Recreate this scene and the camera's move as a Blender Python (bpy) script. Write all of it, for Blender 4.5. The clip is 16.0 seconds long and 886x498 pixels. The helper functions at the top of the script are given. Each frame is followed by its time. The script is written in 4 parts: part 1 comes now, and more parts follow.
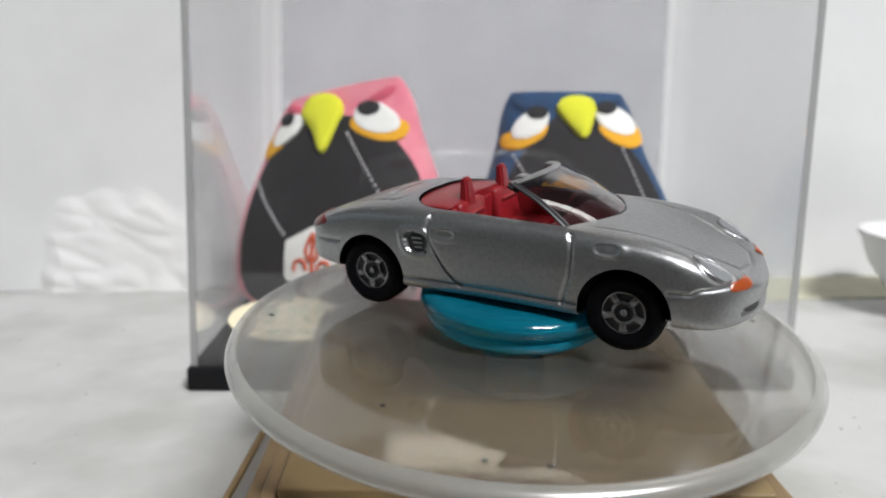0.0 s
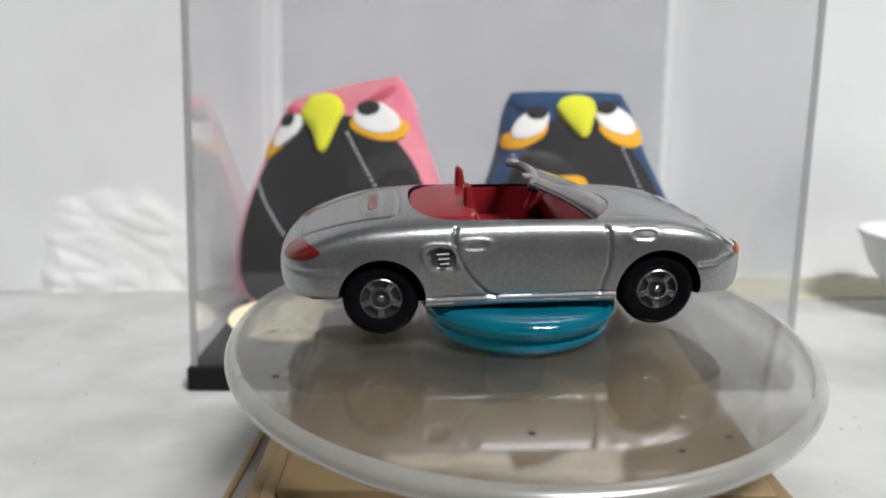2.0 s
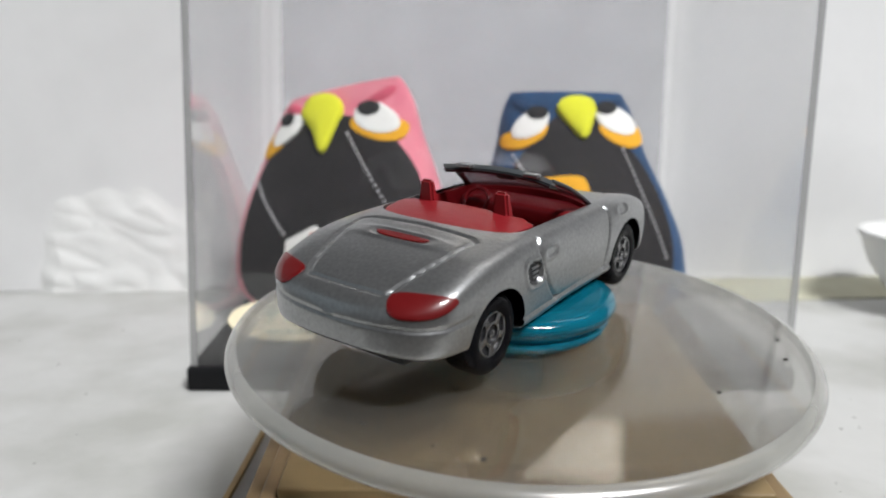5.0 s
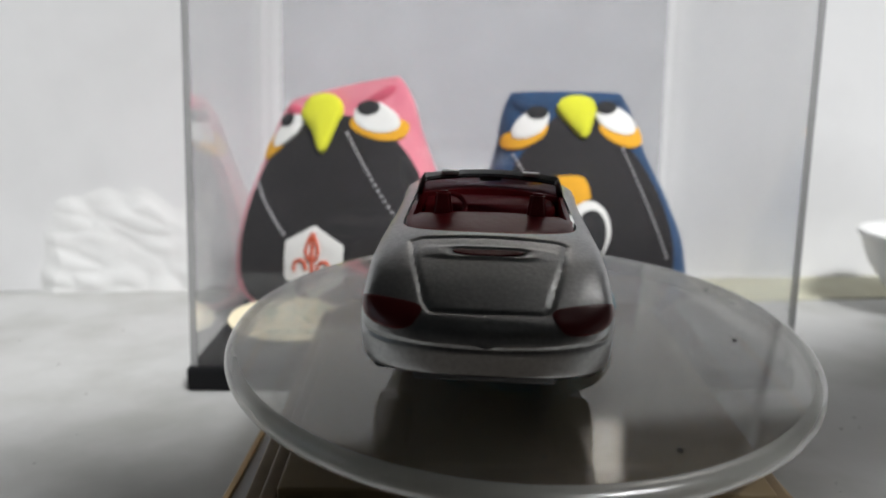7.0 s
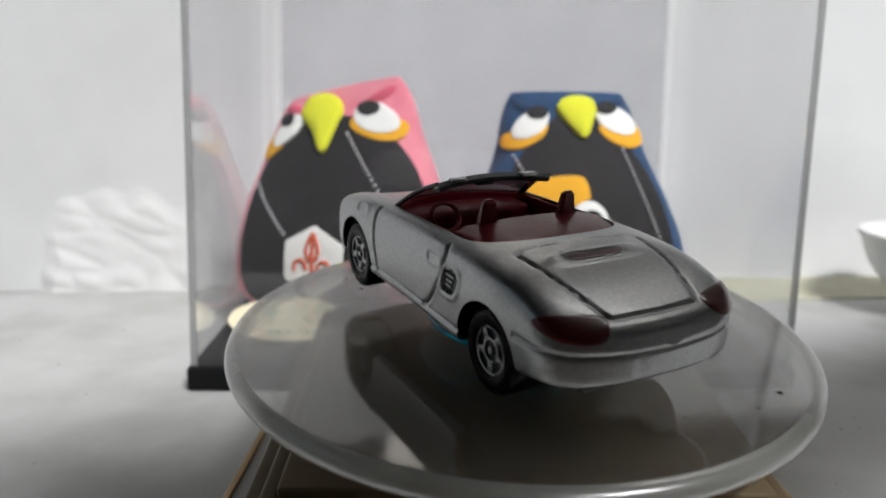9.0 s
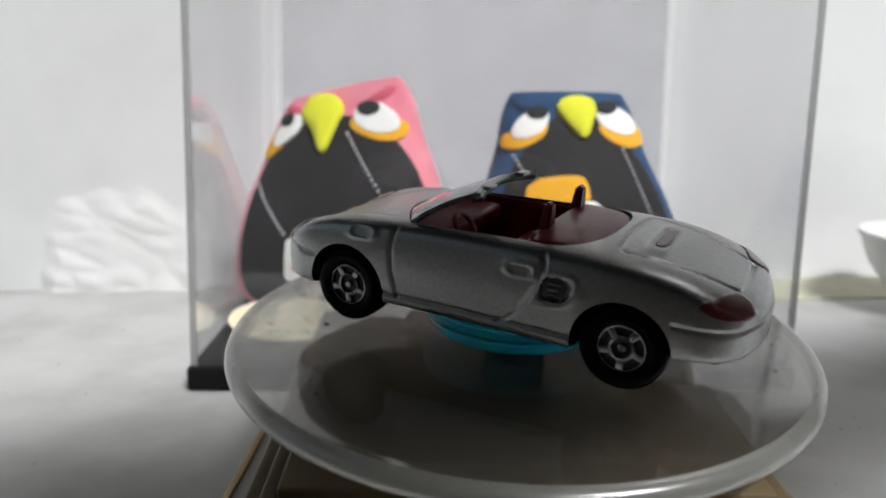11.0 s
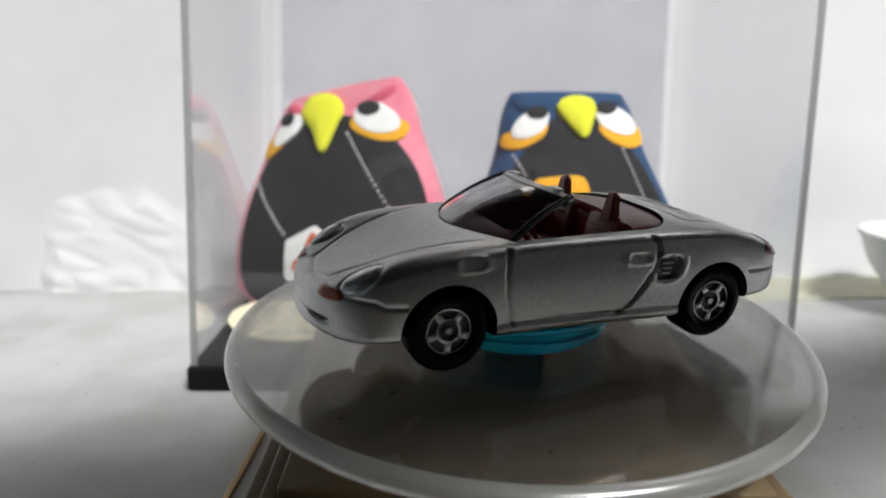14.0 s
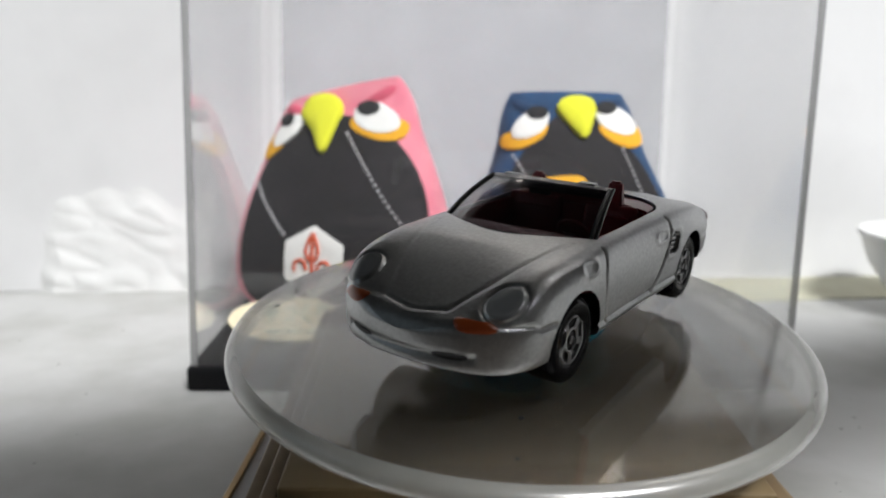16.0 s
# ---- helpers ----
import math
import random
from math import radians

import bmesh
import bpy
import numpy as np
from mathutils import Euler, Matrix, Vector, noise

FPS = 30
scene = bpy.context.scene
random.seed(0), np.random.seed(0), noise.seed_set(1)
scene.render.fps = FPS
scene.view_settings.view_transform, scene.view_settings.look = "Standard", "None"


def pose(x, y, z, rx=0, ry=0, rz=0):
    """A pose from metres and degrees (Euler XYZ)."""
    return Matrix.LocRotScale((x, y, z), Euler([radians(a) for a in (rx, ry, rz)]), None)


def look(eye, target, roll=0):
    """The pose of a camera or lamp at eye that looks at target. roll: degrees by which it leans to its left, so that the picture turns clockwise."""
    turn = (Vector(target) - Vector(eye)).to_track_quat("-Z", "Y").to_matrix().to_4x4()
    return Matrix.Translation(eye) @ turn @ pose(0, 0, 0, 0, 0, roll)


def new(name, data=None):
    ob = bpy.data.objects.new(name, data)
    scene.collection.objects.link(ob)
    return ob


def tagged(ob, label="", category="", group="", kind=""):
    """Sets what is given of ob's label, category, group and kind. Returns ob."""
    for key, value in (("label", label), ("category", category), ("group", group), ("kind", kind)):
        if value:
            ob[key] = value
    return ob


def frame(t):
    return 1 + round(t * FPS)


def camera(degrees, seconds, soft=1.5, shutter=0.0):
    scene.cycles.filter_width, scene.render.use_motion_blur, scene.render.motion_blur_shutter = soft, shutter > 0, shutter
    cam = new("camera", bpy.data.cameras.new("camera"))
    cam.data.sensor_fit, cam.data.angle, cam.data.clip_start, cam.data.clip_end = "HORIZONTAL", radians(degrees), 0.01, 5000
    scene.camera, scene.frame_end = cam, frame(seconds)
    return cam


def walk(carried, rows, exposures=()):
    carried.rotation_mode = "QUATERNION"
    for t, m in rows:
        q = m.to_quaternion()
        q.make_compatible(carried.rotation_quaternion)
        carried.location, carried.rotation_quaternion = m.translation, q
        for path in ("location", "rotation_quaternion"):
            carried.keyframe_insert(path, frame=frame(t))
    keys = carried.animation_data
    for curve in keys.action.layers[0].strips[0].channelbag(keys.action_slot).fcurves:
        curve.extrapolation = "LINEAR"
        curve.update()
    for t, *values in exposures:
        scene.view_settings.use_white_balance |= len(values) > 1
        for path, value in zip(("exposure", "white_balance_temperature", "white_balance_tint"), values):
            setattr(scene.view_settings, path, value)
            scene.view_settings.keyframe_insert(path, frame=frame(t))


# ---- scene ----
cam = camera(63.13, 16.0, soft=1.8)
cam.data.dof.use_dof, cam.data.dof.focus_distance, cam.data.dof.aperture_fstop = True, 0.102, 22.0
EYE = pose(0, 0, 0.072, 78.47, -0.862, 0.176)
walk(cam, [(0.0, EYE), (16.0, EYE)], [(0.0, 0.13), (4.0, 0.13), (9.0, 0.2), (12.5, 0.3), (16.0, 0.42)])

from mathutils.bvhtree import BVHTree

MM = 0.001

# turntable axis: tilted a little towards the viewer, turning at a steady rate
AXIS = pose(0.012005, 0.111727, 0.044966, 5.402, -0.032, 0.131)
TURN_START, TURN_RATE = -28.27, 16.374


# ---- world and lamps ----
world = bpy.data.worlds.new("room_air")
scene.world = world
world.use_nodes = True
world.node_tree.nodes["Background"].inputs[0].default_value = (0.9, 0.95, 1.0, 1)
world.node_tree.nodes["Background"].inputs[1].default_value = 0.02


def area_lamp(name, m, sx, sy, watts, color):
    data = bpy.data.lights.new(name, "AREA")
    data.shape, data.size, data.size_y, data.energy, data.color = "RECTANGLE", sx, sy, watts, color
    ob = new(name, data)
    ob.matrix_world = m
    return ob


CEIL = 1.55
# faint fill added out of view so the shaded table front isn't black
area_lamp("unseen_ceiling_light", pose(0.80, 0.75, CEIL - 0.06), 0.62, 0.16, 1.2, (0.975, 0.985, 1.0))
area_lamp("unseen_ceiling_light", pose(0.68, -0.78, CEIL - 0.06), 0.62, 0.16, 58.0, (0.975, 0.985, 1.0))
# weak bluish fill added on the left; that wall has no window
area_lamp("side_fill_light", pose(-1.16, -0.1, 0.65, 0, -90, 0), 0.8, 0.8, 0.4, (0.64, 0.86, 1.0))


# ---- materials ----
def material(name, color, rough=0.5, metal=0.0, vary=0.08, scale=400.0, bump=0.0, bump_scale=None, coat=0.0,
             transmission=0.0, ior=1.5, alpha=1.0, stain=None, stain_scale=40.0, stain_lo=0.45, stain_hi=0.7, emit=0.0,
             rough_vary=0.06, sheen=0.0, random_tone=0.0):
    m = bpy.data.materials.new(name)
    m.use_nodes = True
    nt = m.node_tree
    b = nt.nodes["Principled BSDF"]
    L = nt.links.new
    co = nt.nodes.new("ShaderNodeTexCoord")

    def noise_tex(s, detail=5.0):
        n = nt.nodes.new("ShaderNodeTexNoise")
        n.inputs["Scale"].default_value, n.inputs["Detail"].default_value = s, detail
        L(co.outputs["Object"], n.inputs["Vector"])
        return n

    def mix(fac, a, bcol):
        x = nt.nodes.new("ShaderNodeMix")
        x.data_type = "RGBA"
        L(fac, x.inputs[0])
        for sock, v in ((x.inputs[6], a), (x.inputs[7], bcol)):
            if isinstance(v, tuple):
                sock.default_value = (*v, 1)
            else:
                L(v, sock)
        return x.outputs[2]

    fine = noise_tex(scale)
    lo = tuple(max(0.0, c * (1 - vary)) for c in color)
    hi = tuple(min(1.0, c * (1 + vary)) for c in color)
    col = mix(fine.outputs["Fac"], lo, hi)
    if stain:
        big = noise_tex(stain_scale, 8.0)
        ramp = nt.nodes.new("ShaderNodeMapRange")
        ramp.inputs[1].default_value, ramp.inputs[2].default_value = stain_lo, stain_hi
        L(big.outputs["Fac"], ramp.inputs[0])
        col = mix(ramp.outputs[0], col, stain)
    L(col, b.inputs["Base Color"])
    rr = nt.nodes.new("ShaderNodeMapRange")
    rr.inputs[3].default_value, rr.inputs[4].default_value = max(0.0, rough - rough_vary), min(1.0, rough + rough_vary)
    mid = noise_tex(scale * 0.2)
    L(mid.outputs["Fac"], rr.inputs[0])
    L(rr.outputs[0], b.inputs["Roughness"])
    b.inputs["Metallic"].default_value = metal
    b.inputs["IOR"].default_value = ior
    b.inputs["Coat Weight"].default_value = coat
    b.inputs["Coat Roughness"].default_value = 0.06
    b.inputs["Transmission Weight"].default_value = transmission
    b.inputs["Alpha"].default_value = alpha
    b.inputs["Sheen Weight"].default_value = sheen
    if emit:
        b.inputs["Emission Color"].default_value = (*color, 1)
        b.inputs["Emission Strength"].default_value = emit
    if bump:
        bn = nt.nodes.new("ShaderNodeBump")
        bn.inputs["Strength"].default_value, bn.inputs["Distance"].default_value = bump, 0.0004
        t = noise_tex(bump_scale or scale * 2)
        L(t.outputs["Fac"], bn.inputs["Height"])
        L(bn.outputs[0], b.inputs["Normal"])
    return m


def clear_sheet(name, tint, milk, rough=0.02, gloss=1.0, milk_color=(0.8, 0.8, 0.8), base=0.04, rise=0.9, blur=0.0):
    """Clear plastic sheet: mostly see-through, with a mirror film by Fresnel and a little milky haze."""
    m = bpy.data.materials.new(name)
    m.use_nodes = True
    nt = m.node_tree
    nt.nodes.remove(nt.nodes["Principled BSDF"])
    L = nt.links.new
    out = nt.nodes["Material Output"]
    tr, gl, df, tl = (nt.nodes.new(k) for k in ("ShaderNodeBsdfTransparent", "ShaderNodeBsdfGlossy", "ShaderNodeBsdfDiffuse", "ShaderNodeBsdfTranslucent"))
    tr.inputs[0].default_value = (*tint, 1)
    if blur:
        # most of the light goes straight through, the rest is scattered by the haze
        rf, half = nt.nodes.new("ShaderNodeBsdfRefraction"), nt.nodes.new("ShaderNodeMixShader")
        rf.inputs[0].default_value = (*tint, 1)
        rf.inputs["Roughness"].default_value, rf.inputs["IOR"].default_value = blur, 1.25
        half.inputs[0].default_value = 0.32
        L(tr.outputs[0], half.inputs[1]), L(rf.outputs[0], half.inputs[2])
        tr = half
    gl.inputs["Roughness"].default_value = rough
    gl.inputs["Color"].default_value = (gloss, gloss, gloss, 1)
    df.inputs[0].default_value = (*milk_color, 1)
    tl.inputs[0].default_value = (*milk_color, 1)
    haze = nt.nodes.new("ShaderNodeMixShader")
    haze.inputs[0].default_value = 0.4
    L(df.outputs[0], haze.inputs[1]), L(tl.outputs[0], haze.inputs[2])
    co, n, r = nt.nodes.new("ShaderNodeTexCoord"), nt.nodes.new("ShaderNodeTexNoise"), nt.nodes.new("ShaderNodeMapRange")
    n.inputs["Scale"].default_value, n.inputs["Detail"].default_value = 60, 7
    r.inputs[3].default_value, r.inputs[4].default_value = milk * 0.7, milk * 1.3
    L(co.outputs["Object"], n.inputs["Vector"]), L(n.outputs["Fac"], r.inputs[0])
    a = nt.nodes.new("ShaderNodeMixShader")
    L(r.outputs[0], a.inputs[0]), L(tr.outputs[0], a.inputs[1]), L(haze.outputs[0], a.inputs[2])
    # gloss that rises at a shallow view, the same from both sides of the sheet
    face, p5, sc = nt.nodes.new("ShaderNodeLayerWeight"), nt.nodes.new("ShaderNodeMath"), nt.nodes.new("ShaderNodeMath")
    face.inputs[0].default_value = 0.5
    p5.operation, p5.inputs[1].default_value = "POWER", 3.5
    sc.operation, sc.inputs[1].default_value, sc.inputs[2].default_value = "MULTIPLY_ADD", rise, base
    L(face.outputs["Facing"], p5.inputs[0]), L(p5.outputs[0], sc.inputs[0])
    b = nt.nodes.new("ShaderNodeMixShader")
    L(sc.outputs[0], b.inputs[0]), L(a.outputs[0], b.inputs[1]), L(gl.outputs[0], b.inputs[2])
    L(b.outputs[0], out.inputs[0])
    return m


PAINT = material("silver_metallic_paint", (0.385, 0.39, 0.394), 0.37, 0.9, 0.26, 1900, 0.12, 1500, coat=0.25, rough_vary=0.05)
PILLAR = material("dark_pillar_paint", (0.09, 0.09, 0.094), 0.42, 0.7, 0.2, 1500)
BLACK = material("black_plastic", (0.018, 0.018, 0.02), 0.45, vary=0.2)
TYRE = material("black_tyre", (0.004, 0.004, 0.005), 0.2, vary=0.2, scale=900, bump=0.1, bump_scale=1500, ior=1.14)
RIM = material("worn_chrome_rim", (0.30, 0.30, 0.312), 0.24, 0.95, 0.2, 900, stain=(0.2, 0.2, 0.21), stain_scale=500)
RED = material("red_plastic", (0.21, 0.010, 0.014), 0.36, vary=0.12, scale=300, bump=0.1, bump_scale=900)
TAIL = material("red_lamp_paint", (0.12, 0.005, 0.006), 0.35, vary=0.12, coat=0.5)
ORANGE = material("orange_lamp_paint", (0.32, 0.06, 0.012), 0.3, vary=0.12, coat=0.4)
LENS = material("clear_lamp_lens", (0.30, 0.31, 0.32), 0.25, 0.25, 0.1, 500, coat=1.0)
SMOKE = clear_sheet("smoked_windscreen", (0.62, 0.58, 0.60), 0.06, 0.03, milk_color=(0.12, 0.12, 0.13))
BLUE = material("blue_translucent_plastic", (0.006, 0.27, 0.40), 0.1, vary=0.2, scale=200, transmission=0.7, ior=1.45)
DEEPBLUE = material("deep_blue_plastic", (0.012, 0.085, 0.14), 0.3, vary=0.2)
STEM = material("cloudy_blue_plastic", (0.10, 0.19, 0.24), 0.25, vary=0.1, transmission=0.25)
DISC = clear_sheet("hazy_acrylic_disc", (0.93, 0.925, 0.91), 0.06, 0.07, milk_color=(0.70, 0.68, 0.63), base=0.055, rise=0.8, blur=0.16)
RIMEDGE = clear_sheet("frosted_acrylic_edge", (0.84, 0.84, 0.82), 0.42, 0.26, milk_color=(0.62, 0.62, 0.59), base=0.10, rise=0.8)
CASE = clear_sheet("clear_case_acrylic", (0.97, 0.97, 0.97), 0.014, 0.02, milk_color=(0.85, 0.85, 0.86), rise=0.5)
CASEBACK = clear_sheet("hazy_case_back", (0.90, 0.90, 0.91), 0.22, 0.05, milk_color=(0.62, 0.62, 0.64))
CASEEDGE = clear_sheet("acrylic_cut_edge", (0.68, 0.68, 0.68), 0.45, 0.12, milk_color=(0.55, 0.55, 0.55))
CASEBASE = material("black_case_base", (0.008, 0.008, 0.009), 0.55, vary=0.25, scale=200, ior=1.25)
TABLETOP = material("worn_white_tabletop", (0.49, 0.49, 0.478), 0.5, vary=0.06, scale=120, bump=0.12, bump_scale=500,
                    stain=(0.36, 0.36, 0.338), stain_scale=24, stain_lo=0.44, stain_hi=0.66)
WALLPAINT = material("white_wall_paint", (0.69, 0.69, 0.69), 0.7, vary=0.02, scale=60, bump=0.15, bump_scale=250,
                     stain=(0.60, 0.60, 0.60), stain_scale=14)
ROOMPAINT = material("room_wall_paint", (0.045, 0.043, 0.04), 0.8, vary=0.04, scale=10)
ROOMFLOOR = material("brown_room_floor", (0.035, 0.024, 0.015), 0.6, vary=0.2, scale=12)
TISSUE = material("white_crumpled_paper", (0.70, 0.70, 0.69), 0.9, vary=0.03, scale=200, bump=0.2, bump_scale=600)
CARD = material("tan_card_top", (0.205, 0.143, 0.067), 0.55, vary=0.08, scale=250, stain=(0.14, 0.095, 0.046), stain_scale=45)
WOOD = material("tan_wood_strip", (0.22, 0.155, 0.085), 0.45, vary=0.2, scale=150, stain=(0.15, 0.095, 0.045), stain_scale=70)
GOLD = material("gold_trim", (0.30, 0.20, 0.08), 0.35, 0.5, 0.15, 300)
GREYSTRIP = material("grey_strip", (0.26, 0.25, 0.24), 0.4, vary=0.1, scale=200)
BROWN = material("dark_brown_wood", (0.085, 0.042, 0.016), 0.5, vary=0.3, scale=180, bump=0.2)
PINK = material("pink_cloth", (0.80, 0.26, 0.32), 0.95, vary=0.14, scale=700, bump=0.5, bump_scale=1600, sheen=0.3,
                stain=(0.72, 0.17, 0.25), stain_scale=90)
NAVY = material("blue_cloth", (0.016, 0.066, 0.165), 0.95, vary=0.2, scale=700, bump=0.5, bump_scale=1600, sheen=0.1,
                stain=(0.011, 0.042, 0.105), stain_scale=90)
# darker copies of the two bird cloths, with the folds' shade in the colour
PINKFOLD = material("pink_cloth_fold_shade", (0.62, 0.10, 0.16), 0.95, vary=0.14, scale=700, bump=0.4, bump_scale=1600)
NAVYFOLD = material("blue_cloth_fold_shade", (0.009, 0.036, 0.095), 0.95, vary=0.2, scale=700, bump=0.5, bump_scale=1600)
BELLY = material("charcoal_cloth", (0.009, 0.0075, 0.009), 0.85, vary=0.2, scale=300, bump=0.25, bump_scale=1500, stain=(0.02, 0.017, 0.02), stain_scale=55, stain_lo=0.5, stain_hi=0.8)
YELLOW = material("yellow_green_felt", (0.74, 0.74, 0.03), 0.95, vary=0.08, scale=900, bump=0.4)
AMBER = material("amber_felt", (0.85, 0.42, 0.02), 0.95, vary=0.08, scale=900, bump=0.4)
FELTWHITE = material("white_felt", (0.86, 0.85, 0.82), 0.95, vary=0.04, scale=900, bump=0.4)
FELTBLACK = material("black_felt", (0.018, 0.018, 0.02), 0.95, vary=0.2, scale=900, bump=0.3)
THREAD = material("grey_thread", (0.60, 0.58, 0.60), 0.9)
PATCHRED = material("red_thread", (0.62, 0.11, 0.05), 0.9, vary=0.15, scale=900)
YELLOWED = material("yellowed_paper", (0.50, 0.49, 0.38), 0.8, vary=0.06, scale=150, stain=(0.44, 0.42, 0.31), stain_scale=60)
CREAM = material("cream_paper_label", (0.82, 0.72, 0.50), 0.7, vary=0.05, scale=200)
GREENINK = material("green_ink", (0.06, 0.26, 0.22), 0.7)
STANDBLACK = material("shade_panel_black", (0.016, 0.016, 0.018), 0.8, vary=0.3, scale=300, bump=0.3)
CRUMB = material("grey_brown_crumb", (0.12, 0.11, 0.10), 0.9)
SPECK = material("dark_speck", (0.02, 0.018, 0.015), 0.9)
TUBE = material("lit_tube_cover", (1.0, 0.93, 0.84), 0.4, emit=2.5)


# ---- mesh helpers (all lengths in millimetres) ----
def bm_from(verts, faces):
    bm = bmesh.new()
    vs = [bm.verts.new(v) for v in verts]
    for f in faces:
        try:
            bm.faces.new([vs[i] for i in f])
        except ValueError:
            pass
    return bm


def part(name, bm, material, parent=None, label="", smooth=35, m=None, fix=True):
    """Links a bmesh, in millimetres, as one mesh object under a thing or part."""
    if fix:
        bmesh.ops.recalc_face_normals(bm, faces=bm.faces)
    for v in bm.verts:
        v.co = v.co * MM
    me = bpy.data.meshes.new(name)
    bm.to_mesh(me)
    bm.free()
    for mt in material if isinstance(material, (list, tuple)) else [material]:
        me.materials.append(mt)
    if smooth:
        me.shade_smooth()
        me.set_sharp_from_angle(angle=radians(smooth))
    ob = new(name, me)
    if parent:
        ob.parent = parent
    if m is not None:
        ob.matrix_local = m
    if label:
        tagged(ob, label)
    return ob


def empty(name, m, label, category, group="", kind=""):
    ob = new(name)
    ob.matrix_world = m
    return tagged(ob, label, category, group, kind)


def box(x0, x1, y0, y1, z0, z1, bevel=0.0, bm=None, m=None):
    out = bmesh.new()
    r = bmesh.ops.create_cube(out, size=1.0)
    for v in r["verts"]:
        v.co = Vector(((x0 + x1) / 2 + v.co.x * (x1 - x0), (y0 + y1) / 2 + v.co.y * (y1 - y0), (z0 + z1) / 2 + v.co.z * (z1 - z0)))
    if bevel:
        bmesh.ops.bevel(out, geom=out.edges[:], offset=bevel, segments=3, profile=0.5, affect="EDGES")
    if m is not None:
        out.transform(m)
    return join(bm, out) if bm else out


def join(a, b):
    me = bpy.data.meshes.new("joined")
    b.to_mesh(me)
    b.free()
    a.from_mesh(me)
    bpy.data.meshes.remove(me)
    return a


def lathe(profile, n=64, axis="z"):
    """Turns a profile of (radius, height) round an axis."""
    verts, faces = [], []
    for r, h in profile:
        for k in range(n):
            a = 2 * math.pi * k / n
            p = (r * math.cos(a), r * math.sin(a), h)
            verts.append(p if axis == "z" else (p[0], h, p[1]))
    for i in range(len(profile) - 1):
        for k in range(n):
            a, b = i * n + k, i * n + (k + 1) % n
            faces.append((a, b, b + n, a + n))
    bm = bm_from(verts, faces)
    bmesh.ops.remove_doubles(bm, verts=bm.verts, dist=1e-4)
    return bm


def tube(path, radius, n=8, closed=False, flat=1.0):
    """A round cord along a path; flat squashes it along its second normal."""
    path = [Vector(p) for p in path]
    verts, faces = [], []
    for i, p in enumerate(path):
        a = path[i - 1] if (i or closed) else p
        b = path[(i + 1) % len(path)] if (i + 1 < len(path) or closed) else p
        t = (b - a).normalized()
        u = t.cross(Vector((0, 0, 1)) if abs(t.z) < 0.95 else Vector((0, 1, 0))).normalized()
        w = u.cross(t)
        for k in range(n):
            q = 2 * math.pi * k / n
            verts.append(p + u * math.cos(q) * radius + w * math.sin(q) * radius * flat)
    rows = len(path)
    for i in range(rows if closed else rows - 1):
        for k in range(n):
            j = (i + 1) % rows
            faces.append((i * n + k, i * n + (k + 1) % n, j * n + (k + 1) % n, j * n + k))
    if not closed:
        faces += [tuple(range(n)), tuple(range((rows - 1) * n, rows * n))]
    return bm_from(verts, faces)


def smooth_curve(xs, ys):
    """A soft curve through points, as a function of a numpy array."""
    xs, ys = np.array(xs, float), np.array(ys, float)
    d = np.gradient(ys, xs)

    def f(x):
        x = np.clip(np.asarray(x, float), xs[0], xs[-1])
        i = np.clip(np.searchsorted(xs, x) - 1, 0, len(xs) - 2)
        h = xs[i + 1] - xs[i]
        t = (x - xs[i]) / h
        return ((2 * t**3 - 3 * t**2 + 1) * ys[i] + (t**3 - 2 * t**2 + t) * h * d[i]
                + (-2 * t**3 + 3 * t**2) * ys[i + 1] + (t**3 - t**2) * h * d[i + 1])
    return f


def round_outline(points, n=48, soft=2):
    """A closed outline through corner points, softened by corner cutting."""
    pts = [Vector(p) for p in points]
    for _ in range(soft):
        pts = [q for a, b in zip(pts, pts[1:] + pts[:1]) for q in (a * 0.75 + b * 0.25, a * 0.25 + b * 0.75)]
    return [(p.x, p.y) for p in pts]


def ellipse(a, b, n=36, turn=0.0, cx=0.0, cy=0.0):
    c, s = math.cos(radians(turn)), math.sin(radians(turn))
    return [(cx + c * a * math.cos(q) - s * b * math.sin(q), cy + s * a * math.cos(q) + c * b * math.sin(q))
            for q in (2 * math.pi * k / n for k in range(n))]


